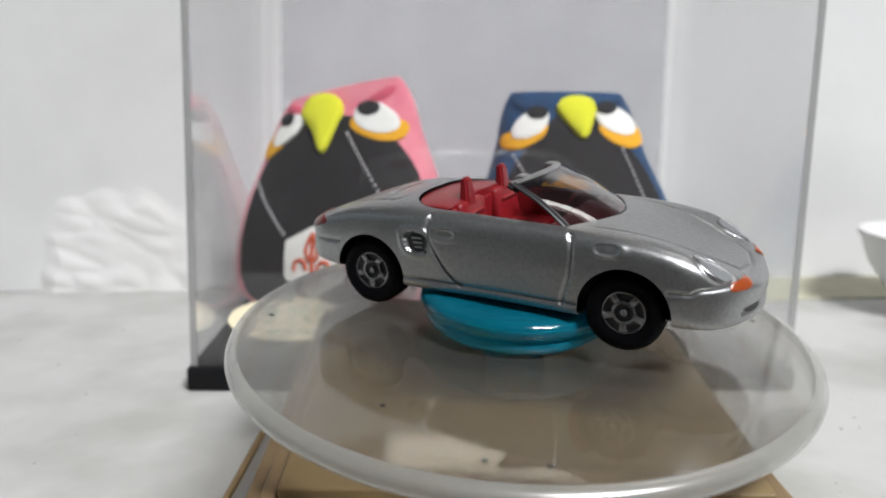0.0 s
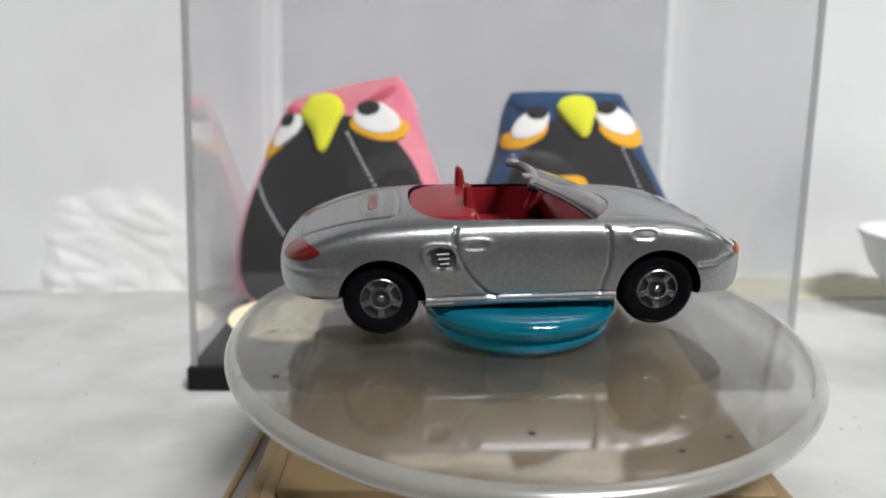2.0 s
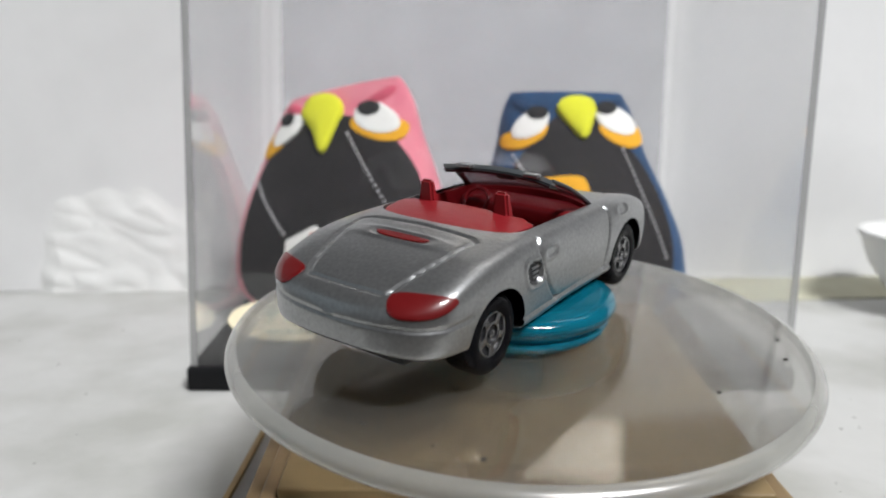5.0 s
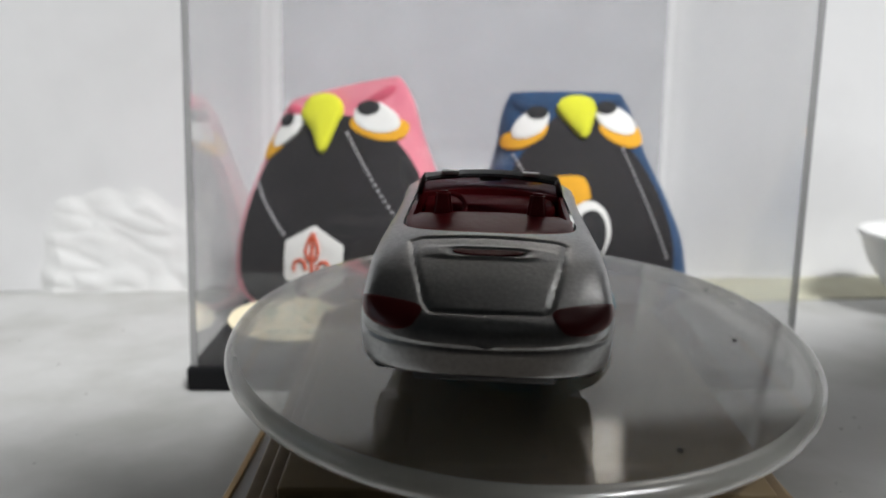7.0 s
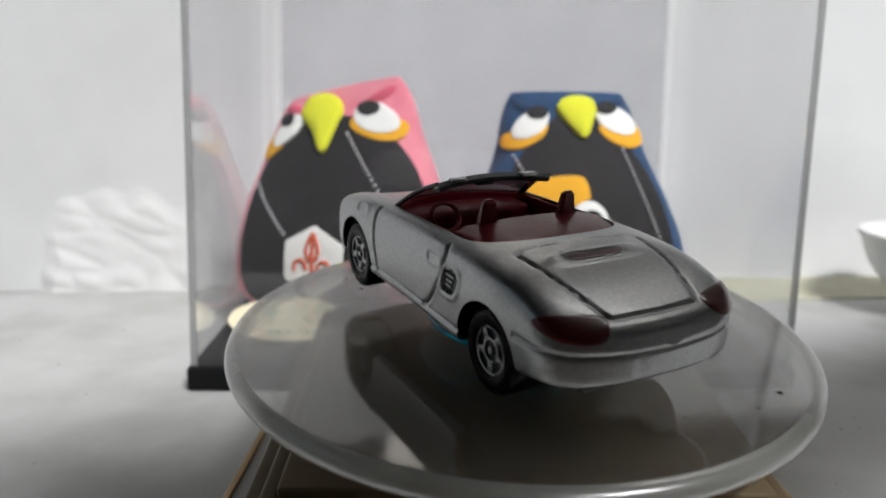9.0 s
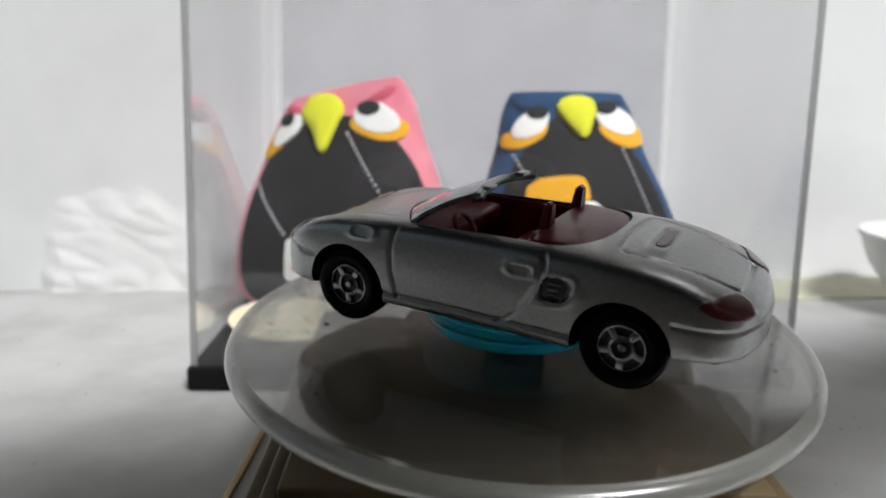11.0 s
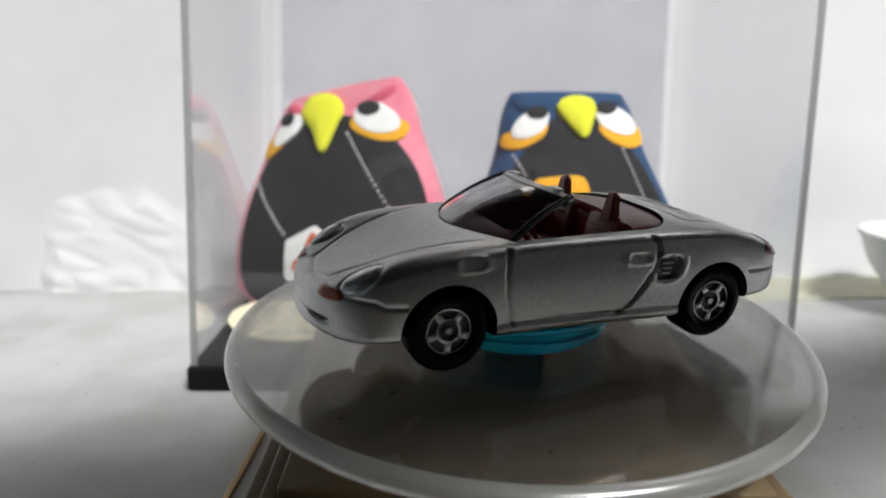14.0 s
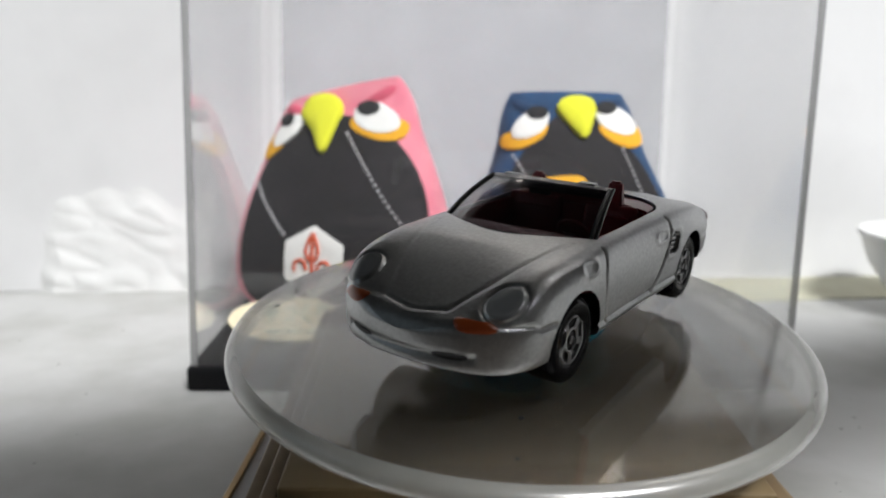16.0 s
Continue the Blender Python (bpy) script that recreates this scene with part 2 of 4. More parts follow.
def decal(tree, centre, u, v, outline, lift=0.1, thick=0.25, rings=6, hole=0.0, puff=0.0):
    """A thin pad laid on a surface: the outline, in the plane of u and v, is pressed onto it against u x v."""
    centre, u, v = Vector(centre), Vector(u).normalized(), Vector(v).normalized()
    d = u.cross(v).normalized()
    mx, my = sum(p[0] for p in outline) / len(outline), sum(p[1] for p in outline) / len(outline)
    n, verts, faces, levels = len(outline), [], [], []
    for r in range(rings + 1):
        f = hole + (1 - hole) * r / rings
        for x, y in outline:
            p = centre + u * (mx + (x - mx) * f) + v * (my + (y - my) * f)
            hit, nor, _, _ = tree.ray_cast(p + d * 30, -d)
            if hit is None:
                hit, nor, _, _ = tree.find_nearest(p)
            if nor.dot(d) < 0:
                nor = -nor
            top = lift + thick + puff * (1 - f * f)
            verts.append(hit + nor * (top if r < rings else lift + thick * 0.6))
    for r in range(rings):
        for k in range(n):
            a, b = r * n + k, r * n + (k + 1) % n
            faces.append((a, b, b + n, a + n))
    base = len(verts)
    for k, (x, y) in enumerate(outline):
        p = centre + u * (mx + (x - mx) * 1.01) + v * (my + (y - my) * 1.01)
        hit, nor, _, _ = tree.ray_cast(p + d * 30, -d)
        if hit is None:
            hit, nor, _, _ = tree.find_nearest(p)
        verts.append(hit - nor * 0.1)
    for k in range(n):
        a, b = rings * n + k, rings * n + (k + 1) % n
        faces.append((a, b, base + (k + 1) % n, base + k))
    bm = bm_from(verts, faces)
    bmesh.ops.remove_doubles(bm, verts=bm.verts, dist=1e-3)
    return bm


def words(text, size, material, parent, m, name="lettering"):
    cu = bpy.data.curves.new("lettering_curve", "FONT")
    cu.body, cu.size, cu.align_x, cu.align_y, cu.extrude = text, size * MM, "CENTER", "CENTER", 0.00005
    tmp = new("lettering_source", cu)
    bpy.context.view_layer.update()
    me = bpy.data.meshes.new_from_object(tmp.evaluated_get(bpy.context.evaluated_depsgraph_get()))
    bpy.data.objects.remove(tmp)
    me.materials.clear()
    me.materials.append(material)
    ob = new(name, me)
    ob.parent = parent
    ob.matrix_local = m
    return ob


# ---- the room, the table and the back board ----
def structure(name, bm, mat, label, category, smooth=0):
    return tagged(part(name, bm, mat, smooth=smooth), label, category, kind="structure")


def room():
    x0, x1, y0, y1, z0, z1 = -1250, 1700, -2800, 2300, -720, CEIL * 1000
    structure("floor", box(x0, x1, y0, y1, z0 - 50, z0), ROOMFLOOR, "dark brown floor of the room", "floor")
    structure("ceiling", box(x0, x1, y0, y1, z1, z1 + 50), ROOMPAINT, "dark plain ceiling over the table", "ceiling")
    structure("wall_north", box(x0, x1, y1, y1 + 60, z0, z1), ROOMPAINT, "dark painted far wall of the room", "wall")
    structure("wall_south", box(x0, x1, y0 - 60, y0, z0, z1), ROOMPAINT, "dark painted wall of the room", "wall")
    structure("wall_west", box(x0 - 60, x0, y0, y1, z0, z1), ROOMPAINT, "dark painted side wall of the room", "wall")
    structure("wall_east", box(x1, x1 + 60, y0, y1, z0, z1), ROOMPAINT, "dark painted side wall of the room", "wall")


def tube_lamp(name, m, sx, sy, label, drop=False):
    lamp = empty(name, m, label, "lamp")
    e = min(20, sy * 0.15)
    part("housing", box(-sx / 2 - e, sx / 2 + e, -sy / 2 - e, sy / 2 + e, e * 0.3, e * 2, e * 0.2), ROOMPAINT, lamp)
    part("cover", box(-sx / 2, sx / 2, -sy / 2, sy / 2, -e * 0.4, e * 0.25, e * 0.12), TUBE, lamp, "glowing white lamp cover")
    if drop:
        # rod from the housing up to the ceiling
        a = m.inverted() @ Vector((m.translation.x, m.translation.y, CEIL))
        part("rod", tube([Vector((0, 0, e * 1.5)), a * 1000], 5, 10), ROOMPAINT, lamp)
    return lamp


def table():
    top = empty("table", pose(0, 0, 0), "worn white table with a speckled, stained top", "table")
    bm = box(-700, 700, 45, 480, -28, 0, 1.5)
    part("tabletop", bm, TABLETOP, top)
    for sx in (-1, 1):
        for y in (80, 440):
            part("leg", box(sx * 660 - 22, sx * 660 + 22, y - 22, y + 22, -720, -28, 2), ROOMPAINT, top)


def back_board():
    # white board that closes the table at the back, a few degrees out of square
    m = pose(0, 0.2815, 0, 0, 0, 7.63)
    ob = part("wall_board", box(-520, 560, 0, 14, 0.0, 185, 0.6), WALLPAINT, m=None, smooth=0)
    ob.matrix_world = m
    tagged(ob, "white painted board standing behind the display case", "wall", kind="structure")


room()
# housings out of view: the added fill first, then the main lamp
for lx, ly in ((0.80, 0.75), (0.68, -0.78)):
    tube_lamp("unseen_ceiling_lamp", pose(lx, ly, CEIL - 0.041), 620, 160, "long white ceiling lamp, added out of view")
# glowing panel added out of view to give the disc its bright reflected patch
tube_lamp("disc_glow_lamp", look((0.105, 1.0, 0.736), (0.008, 0.074, 0.033)), 385, 100, "unseen glowing panel added beyond the board for the disc's bright reflection", True)
table()
back_board()


def shade_panel():
    """Unseen dark panel added to block the lamp from the car, on a frame and a pole with a floor foot; z up from the
    floor.
    """
    scr = empty("shade_panel", pose(1.3, -0.02, -0.72), "unseen dark panel on a thin floor stand, added to shade the car", "screen")
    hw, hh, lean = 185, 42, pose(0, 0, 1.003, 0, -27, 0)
    part("cloth", box(3 - hw, hw - 3, -1, 1, 3 - hh, hh - 3, 0.4), STANDBLACK, scr, "dark sheet that blocks the lamp", m=lean)
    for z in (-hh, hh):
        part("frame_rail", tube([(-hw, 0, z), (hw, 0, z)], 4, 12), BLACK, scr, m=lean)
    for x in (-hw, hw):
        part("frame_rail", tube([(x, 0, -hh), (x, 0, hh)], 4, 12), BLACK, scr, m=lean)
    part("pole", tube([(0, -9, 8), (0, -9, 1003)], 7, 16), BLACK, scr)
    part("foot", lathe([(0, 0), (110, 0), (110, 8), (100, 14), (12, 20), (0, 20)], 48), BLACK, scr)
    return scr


shade_thing = shade_panel()


# ---- the turntable ----
def turntable():
    base = empty("turntable", pose(0, 0, 0), "clear acrylic turntable on a tan and gold box", "turntable")
    # box top lies parallel to the disc; its foot stands on the table
    zt = -18.0
    hull = box(-32.6, 30.6, -30.8, 36.0, zt - 23, zt, 0.4)
    part("box_top", hull, CARD, base, "tan card top of the box", m=AXIS)
    wood = box(-35.0, -32.7, -34.0, 37.0, zt - 22.5, zt - 1.6, 0.4)
    part("side_strip", wood, WOOD, base, "tan wooden side strip", m=AXIS)
    part("side_strip", box(-37.4, -35.1, -34.0, 37.0, zt - 22.5, zt - 3.2, 0.3), WOOD, base, "tan wooden side strip", m=AXIS)
    part("side_strip", box(30.7, 32.6, -33.0, 37.0, zt - 22.5, zt - 0.8, 0.3), WOOD, base, "tan wooden side strip", m=AXIS)
    part("front_strip", box(-34.0, 32.6, -36.0, -30.9, zt - 22.5, zt - 1.2, 0.4), BROWN, base, "dark brown front strip", m=AXIS)
    # foot with gold edge
    part("foot", box(-37.4, 63.2, 80, 150, 0.0, 1.8, 0.3), GREYSTRIP, base, "grey foot of the box")
    part("gold_edge", box(-38.6, -37.3, 79, 151, 0.0, 2.6, 0.3), GOLD, base, "gold edge trim")
    part("gold_edge", box(63.1, 64.4, 79, 151, 0.0, 2.6, 0.3), GOLD, base, "gold edge trim")
    part("spindle", lathe([(3.4, zt), (4.9, zt), (4.9, -12.4), (5.4, -12.1), (5.4, -11.3), (3.4, -11.3)], 40), STEM, base, "cloudy pale blue spindle", m=AXIS)
    part("spindle_core", lathe([(0, zt), (3.35, zt), (3.35, -11.3), (0, -11.3)], 32), DEEPBLUE, base, "dark blue spindle core", m=AXIS)
    # disc: flat faces with a rounded, frosted rim
    rt, ro, top, bot = 43.8, 45.6, -7.9, -11.2
    zm = (top + bot) / 2
    disc = part("disc", lathe([(0, bot), (rt, bot), (rt, top), (0, top)], 128), DISC, base, "clear hazy acrylic disc")
    prof = [(rt + 0.02, bot)] + [(rt + (ro - rt) * math.cos(q), zm + (top - bot) / 2 * math.sin(q))
                          for q in np.linspace(-math.pi / 2, math.pi / 2, 15)] + [(rt + 0.02, top)]
    edge = part("disc_rim", lathe(prof, 160), RIMEDGE, disc, "frosted rounded rim of the disc")
    rng = random.Random(4)
    for k in range(16):
        r, a, s = rng.uniform(20, 42), rng.uniform(0, 6.28), rng.uniform(0.18, 0.42)
        fleck = bmesh.new()
        bmesh.ops.create_icosphere(fleck, subdivisions=1, radius=s)
        for v in fleck.verts:
            v.co = Vector((r * math.cos(a) + v.co.x * 1.4, r * math.sin(a) + v.co.y, top + 0.05 + v.co.z * 0.3))
        part("dust_speck", fleck, SPECK, disc)
    return disc


def blue_stand():
    st = empty("blue_stand", AXIS, "translucent blue round plastic stand under the toy car", "stand")
    part("dish", lathe([(0, -7.86), (11.8, -7.86), (13.2, -7.5), (14.2, -6.7), (14.6, -5.8), (14.0, -5.1), (14.9, -4.5), (15.6, -3.4), (15.2, -2.3),
                        (13.9, -1.9), (11.0, -1.8), (6, -2.2), (0, -2.2)], 72), BLUE, st, "blue translucent ribbed dish", smooth=80)
    part("pad", lathe([(0, -2.1), (7.5, -2.1), (7.5, -0.9), (0, -0.9)], 40), BLUE, st, "blue pad")
    return st


# ---- the toy car: x forward from the rear axle, y to its left, z up from the wheel hubs ----
WHEELBASE, HUB_Y, TYRE_R = 41.0, 14.1, 5.6
TOP_Z = smooth_curve([-15.6, -15.0, -13.8, -12.2, -8, -4, 0, 5, 12, 22, 32, 36, 40, 45, 50, 54, 56.5, 57.6],
                     [4.6, 5.8, 6.9, 7.6, 9.2, 10.3, 11.1, 11.8, 12.0, 11.6, 11.0, 10.7, 10.1, 8.8, 7.1, 5.5, 4.3, 3.2])
SHOULDER_Z = smooth_curve([-15.6, -14, -12, -8, -3, 3, 12, 22, 31, 38, 43, 47, 51, 54, 56.5, 57.6],
                          [4.2, 6.1, 7.2, 8.9, 10.2, 10.7, 10.8, 10.7, 10.5, 10.3, 9.9, 9.1, 7.5, 5.7, 4.2, 3.1])
BOTTOM_Z = smooth_curve([-15.6, -13, -8, -5, 5, 20, 35, 46, 50, 54, 57.6], [1.3, 0.5, 0.0, -0.4, -1.5, -1.6, -1.6, -1.2, -1.3, -1.2, -0.4])


def half_width(x):
    x = np.asarray(x, float)
    side = smooth_curve([-16, -6, 0, 10, 20, 30, 41, 47, 58], [14.6, 15.0, 15.3, 15.2, 14.9, 14.9, 15.1, 14.8, 13.8])(x)
    rear = np.clip((x + 15.6) / 8.6, 0, 1)
    front = np.clip((57.6 - x) / 11.5, 0, 1)
    return side * (1 - (1 - rear) ** 2.7) ** (1 / 2.3) * (1 - (1 - front) ** 2.7) ** (1 / 2.1)


def seg_dist(px, pz, line):
    d = np.full(px.shape, 1e9)
    for (ax, az), (bx, bz) in zip(line, line[1:]):
        vx, vz = bx - ax, bz - az
        t = np.clip(((px - ax) * vx + (pz - az) * vz) / (vx * vx + vz * vz), 0, 1)
        d = np.minimum(d, np.hypot(px - ax - t * vx, pz - az - t * vz))
    return d


def ring_dist(px, pz, cx, cz, a, b, power=3.0):
    q = (np.abs((px - cx) / a) ** power + np.abs((pz - cz) / b) ** power) ** (1 / power)
    return (q - 1) * min(a, b), q


def car_shell():
    """Verts and quads of the whole closed skin, with its shut lines and pressed details."""
    ns, nc = 400, 130
    s = np.linspace(0, 1, ns)
    mixed = 0.35 * s + 0.65 * (0.5 - 0.5 * np.cos(np.pi * s))
    X = -15.6 + 73.2 * np.clip(mixed, 0.00002, 0.99998)
    w, zb, zs, zt = half_width(X), BOTTOM_Z(X), SHOULDER_Z(X), TOP_Z(X)
    ys = np.interp(X, [-16, -8, 5, 30, 42, 50, 58], [0.78, 0.80, 0.84, 0.86, 0.80, 0.80, 0.80]) * w
    h = zs - zb
    ctrl = [(-0.6 * w, zb), (0 * w, zb), (0.6 * w, zb), (0.93 * w, zb), (0.985 * w, zb + 0.08 * h), (0.995 * w, zb + 0.3 * h), (1.005 * w, zb + 0.55 * h),
            (0.99 * w, zb + 0.78 * h), (0.96 * w, zb + 0.95 * h), (ys, zs + 0.15), (0.6 * w, 0.35 * zs + 0.65 * zt + 0.05), (0.3 * w, zt), (0 * w, zt), (-0.3 * w, zt)]
    cy, cz = np.array([c[0] for c in ctrl]), np.array([c[1] for c in ctrl])
    segs = len(ctrl) - 3
    u = np.linspace(0, segs - 1e-6, nc)
    i, t = np.floor(u).astype(int), u - np.floor(u)
    basis = [(1 - t) ** 3 / 6, (3 * t**3 - 6 * t**2 + 4) / 6, (-3 * t**3 + 3 * t**2 + 3 * t + 1) / 6, t**3 / 6]
    Yh = sum(b[:, None] * cy[i + k] for k, b in enumerate(basis)).T
    Zh = sum(b[:, None] * cz[i + k] for k, b in enumerate(basis)).T
    Yf = np.concatenate([Yh, -Yh[:, -2:0:-1]], 1)
    Zf = np.concatenate([Zh, Zh[:, -2:0:-1]], 1)
    Xf = np.repeat(X[:, None], Yf.shape[1], 1)
    P = np.stack([Xf, Yf, Zf], 2)
    du, dv = np.gradient(P, axis=0), np.roll(P, -1, 1) - np.roll(P, 1, 1)
    N = np.cross(dv, du)
    N /= np.linalg.norm(N, axis=2, keepdims=True) + 1e-9
    mid = np.stack([np.full_like(Xf, 20), np.zeros_like(Yf), np.full_like(Zf, 4)], 2)
    N *= np.where(((P - mid) * N).sum(2, keepdims=True).mean() < 0, -1, 1)
    D = np.zeros(Xf.shape)
    ay = np.abs(Yf)
    side = (np.abs(N[:, :, 1]) > 0.45) & (ay > 8)
    up = N[:, :, 2] > 0.4

    def groove(d, width=0.27, depth=0.40):
        return -depth * np.exp(-((d / width) ** 2))

    def ridge(d, width=0.3, height=0.18):
        return height * np.exp(-((d / width) ** 2))

    rear_line = [(11.0, 10.2), (10.7, 9.6), (10.6, 8.6), (11.2, 6.6), (12.4, 4.2), (14.0, 2.0), (15.4, 0.6), (16.6, 0.1)]
    front_line = [(32.9, 10.1), (33.2, 9.2), (33.4, 7.0), (33.2, 4.0), (32.5, 1.6), (32.3, 0.1)]
    D += np.where(side, groove(seg_dist(Xf, Zf, rear_line)) + groove(seg_dist(Xf, Zf, front_line)), 0)
    D += np.where(side, 0.3 * ridge(seg_dist(Xf, Zf, [(x - 0.7, z) for x, z in rear_line[2:]])), 0)
    D += np.where(side & (Xf > 5.5) & (Xf < 35.8), 0.2 / (1 + np.exp(np.clip((Zf + 0.1) * 14, -30, 30))) + groove(np.abs(Zf - 0.25), 0.22, 0.2), 0)
    for cx, cz_, a, b in ((13.7, 7.9, 2.0, 0.85), (38.3, 8.7, 2.1, 0.85)):
        d, q = ring_dist(Xf, Zf, cx, cz_, a, b)
        D += np.where(side, ridge(d, 0.26, 0.15) + np.where(q < 0.8, -0.08, 0), 0)
    d, q = ring_dist(Xf + 0.25 * (Zf - 6.1), Zf, 8.9, 6.1, 2.6, 2.1)
    D += np.where(side, ridge(d, 0.3, 0.2) + np.where(q < 0.74, -0.6, 0), 0)
    D += np.where(side & (Xf < -5.5), groove(np.abs(Zf - 4.5 - 0.02 * (Xf + 10)), 0.3, 0.22), 0)
    D += np.where((Xf < -8) & ~side & ~up, groove(np.abs(Zf - 4.5), 0.3, 0.22), 0)
    D += np.where(side & (Xf > 46.5), groove(seg_dist(Xf, Zf, [(46.5, 3.9), (49.5, 4.0), (50.5, 4.6), (54, 4.9)]), 0.3, 0.25), 0)
    # bonnet and boot shut lines, seen from above
    bonnet = [(35.6, 10.6), (42, 9.4), (49, 7.2), (54.3, 4.6), (55.3, 0.0)]
    boot = [(3.2, 0.0), (2.8, 8.6), (2.0, 9.9), (-4, 9.0), (-11.0, 7.2), (-12.2, 6.4), (-12.4, 0.0)]
    D += np.where(up, groove(seg_dist(Xf, ay, bonnet), 0.34, 0.14) + groove(seg_dist(Xf, ay, boot), 0.28, 0.26), 0)
    lamp = np.sqrt(((Xf - 51.4) / 1.35) ** 2 + (ay - 10.6) ** 2 + (Zf - 7.0) ** 2)
    D += np.where(up | side, groove(lamp - 2.45, 0.26, 0.25) + ridge(lamp - 2.0, 0.4, 0.07), 0)
    # front air intake and chin line
    front = (N[:, :, 0] > 0.35) & (Xf > 48)
    D += np.where(front & (ay < 9.5), groove(np.abs(Zf - 1.0), 0.5, 0.28), 0)
    # third brake lamp recess, plate recess
    d, q = ring_dist(Yf, Xf, 0.0, -1.2, 6.0, 1.25, 4.0)
    D += np.where(up & (Xf < 3), ridge(d, 0.35, 0.25) + np.where(q < 0.8, -0.15, 0), 0)
    D += np.where((N[:, :, 0] < -0.5) & (ay < 5.2) & (np.abs(Zf - 2.2) < 1.5), -0.1, 0)
    P = P + N * D[:, :, None]
    nr = P.shape[1]
    verts = P.reshape(-1, 3).tolist()
    faces = [(r * nr + k, r * nr + (k + 1) % nr, (r + 1) * nr + (k + 1) % nr, (r + 1) * nr + k) for r in range(ns - 1) for k in range(nr)]
    for r in (0, ns - 1):
        o = r * nr
        for k in range(nc - 1):
            a, b, c, d = o + k, o + k + 1, o + (nr - k - 1) % nr, o + (nr - k) % nr
            faces.append((a, b, d) if b == c else (a, b, c) if a == d else (a, b, c, d))
    return verts, faces


def cockpit_outline(inset=0.0):
    pts = []
    wy, x0, x1 = 12.2 - inset, 4.6 + inset, 36.4 - inset
    for k in range(25):
        q = math.pi / 2 * k / 24
        c, s = math.cos(q), math.sin(q)
        pts.append((x0 + 8.0 * (1 - abs(c) ** 0.72), wy * abs(s) ** 0.72))
    for x in (16, 20, 24, 28):
        pts.append((x, wy))
    for k in range(13):
        y = wy * (1 - k / 12)
        pts.append((x1 - 4.8 * (y / wy) ** 2, y))
    half = pts
    return half + [(x, -y) for x, y in half[-2:0:-1]]


def prism(outline, z0, z1):
    n = len(outline)
    verts = [(x, y, z0) for x, y in outline] + [(x, y, z1) for x, y in outline]
    faces = [tuple(range(n)), tuple(range(n, 2 * n))] + [(k, (k + 1) % n, n + (k + 1) % n, n + k) for k in range(n)]
    return bm_from(verts, faces)


def cut_body(verts, faces):
    """Cuts the wheel arches and the cockpit out of the skin."""
    bm = bm_from(verts, faces)
    bmesh.ops.recalc_face_normals(bm, faces=bm.faces)
    me = bpy.data.meshes.new("body")
    bm.to_mesh(me)
    bm.free()
    ob = new("body_raw", me)
    tools = [prism(cockpit_outline(), 3.0, 25.0)]
    for sy in (-1, 1):
        pair = bmesh.new()
        for cx, r in ((0.2, 6.3), (41.0, 6.45)):
            cyl = bmesh.new()
            bmesh.ops.create_cone(cyl, cap_ends=True, segments=64, radius1=r, radius2=r, depth=7.5)
            cyl.transform(Matrix.Translation((cx, sy * 14.95, 0)) @ pose(0, 0, 0, 90, 0, 0))
            join(pair, cyl)
        tools.append(pair)
    spent = [ob]
    for k, tool in enumerate(tools):
        bmesh.ops.recalc_face_normals(tool, faces=tool.faces)
        cm = bpy.data.meshes.new("cutter")
        tool.to_mesh(cm)
        tool.free()
        co = new("cutter", cm)
        mod = ob.modifiers.new("cut", "BOOLEAN")
        mod.operation, mod.object, mod.solver = "DIFFERENCE", co, "EXACT"
        spent.append(co)
    bpy.context.view_layer.update()
    out = bpy.data.meshes.new_from_object(ob.evaluated_get(bpy.context.evaluated_depsgraph_get()))
    for o in spent:
        bpy.data.objects.remove(o)
    res = bmesh.new()
    res.from_mesh(out)
    bpy.data.meshes.remove(out)
    for f in res.faces:
        c = f.calc_center_median()
        f.material_index = 0
        for cx, r in ((0.2, 6.3), (41.0, 6.45)):
            if math.hypot(c.x - cx, c.z) < r + 0.02 and abs(c.y) < 14.3:
                f.material_index = 1
        if c.z < BOTTOM_Z(c.x) + 0.15 and abs(c.y) < 13.0:
            f.material_index = 1
    return res


def wheel(parent, x, sy):
    hub = part("wheel", lathe([(0, -4.5), (1.0, -4.5), (1.0, -0.4), (0, -0.4)], 16, "y"), BLACK, parent, m=pose(x * MM, sy * HUB_Y * MM, 0, 0, 0, 0 if sy > 0 else 180))
    R = TYRE_R
    tyre = lathe([(3.0, -4.6), (4.6, -4.6), (R - 0.5, -4.4), (R - 0.08, -4.0), (R, -3.4), (R, -0.6), (R - 0.1, -0.2), (R - 0.5, 0.18), (4.6, 0.36),
                  (3.6, 0.3), (3.2, 0.1), (3.1, -0.3), (3.0, -4.6)], 72, "y")
    part("tyre", tyre, TYRE, hub, "black rubbery plastic tyre")
    rim = lathe([(3.12, -0.5), (3.12, 0.02), (3.0, 0.12), (2.85, 0.08), (2.8, -0.1), (2.8, -0.5)], 48, "y")
    join(rim, lathe([(0, 0.10), (0.4, 0.10), (0.52, 0.0), (0.55, -0.4)], 24, "y"))
    join(rim, lathe([(1.3, -0.4), (1.3, -0.02), (1.42, 0.06), (1.7, 0.02), (1.76, -0.4)], 32, "y"))
    for k in range(5):
        a = 2 * math.pi * k / 5 + 0.3
        join(rim, box(1.55, 2.9, -0.3, 0.03, -0.48, 0.48, 0.1, m=Matrix.Rotation(a, 4, "Y")))
    part("rim", rim, RIM, hub, "worn chrome five-slot rim")
    part("hub_well", lathe([(0, -0.5), (3.1, -0.5), (3.1, -0.42), (0, -0.42)], 32, "y"), BLACK, hub)


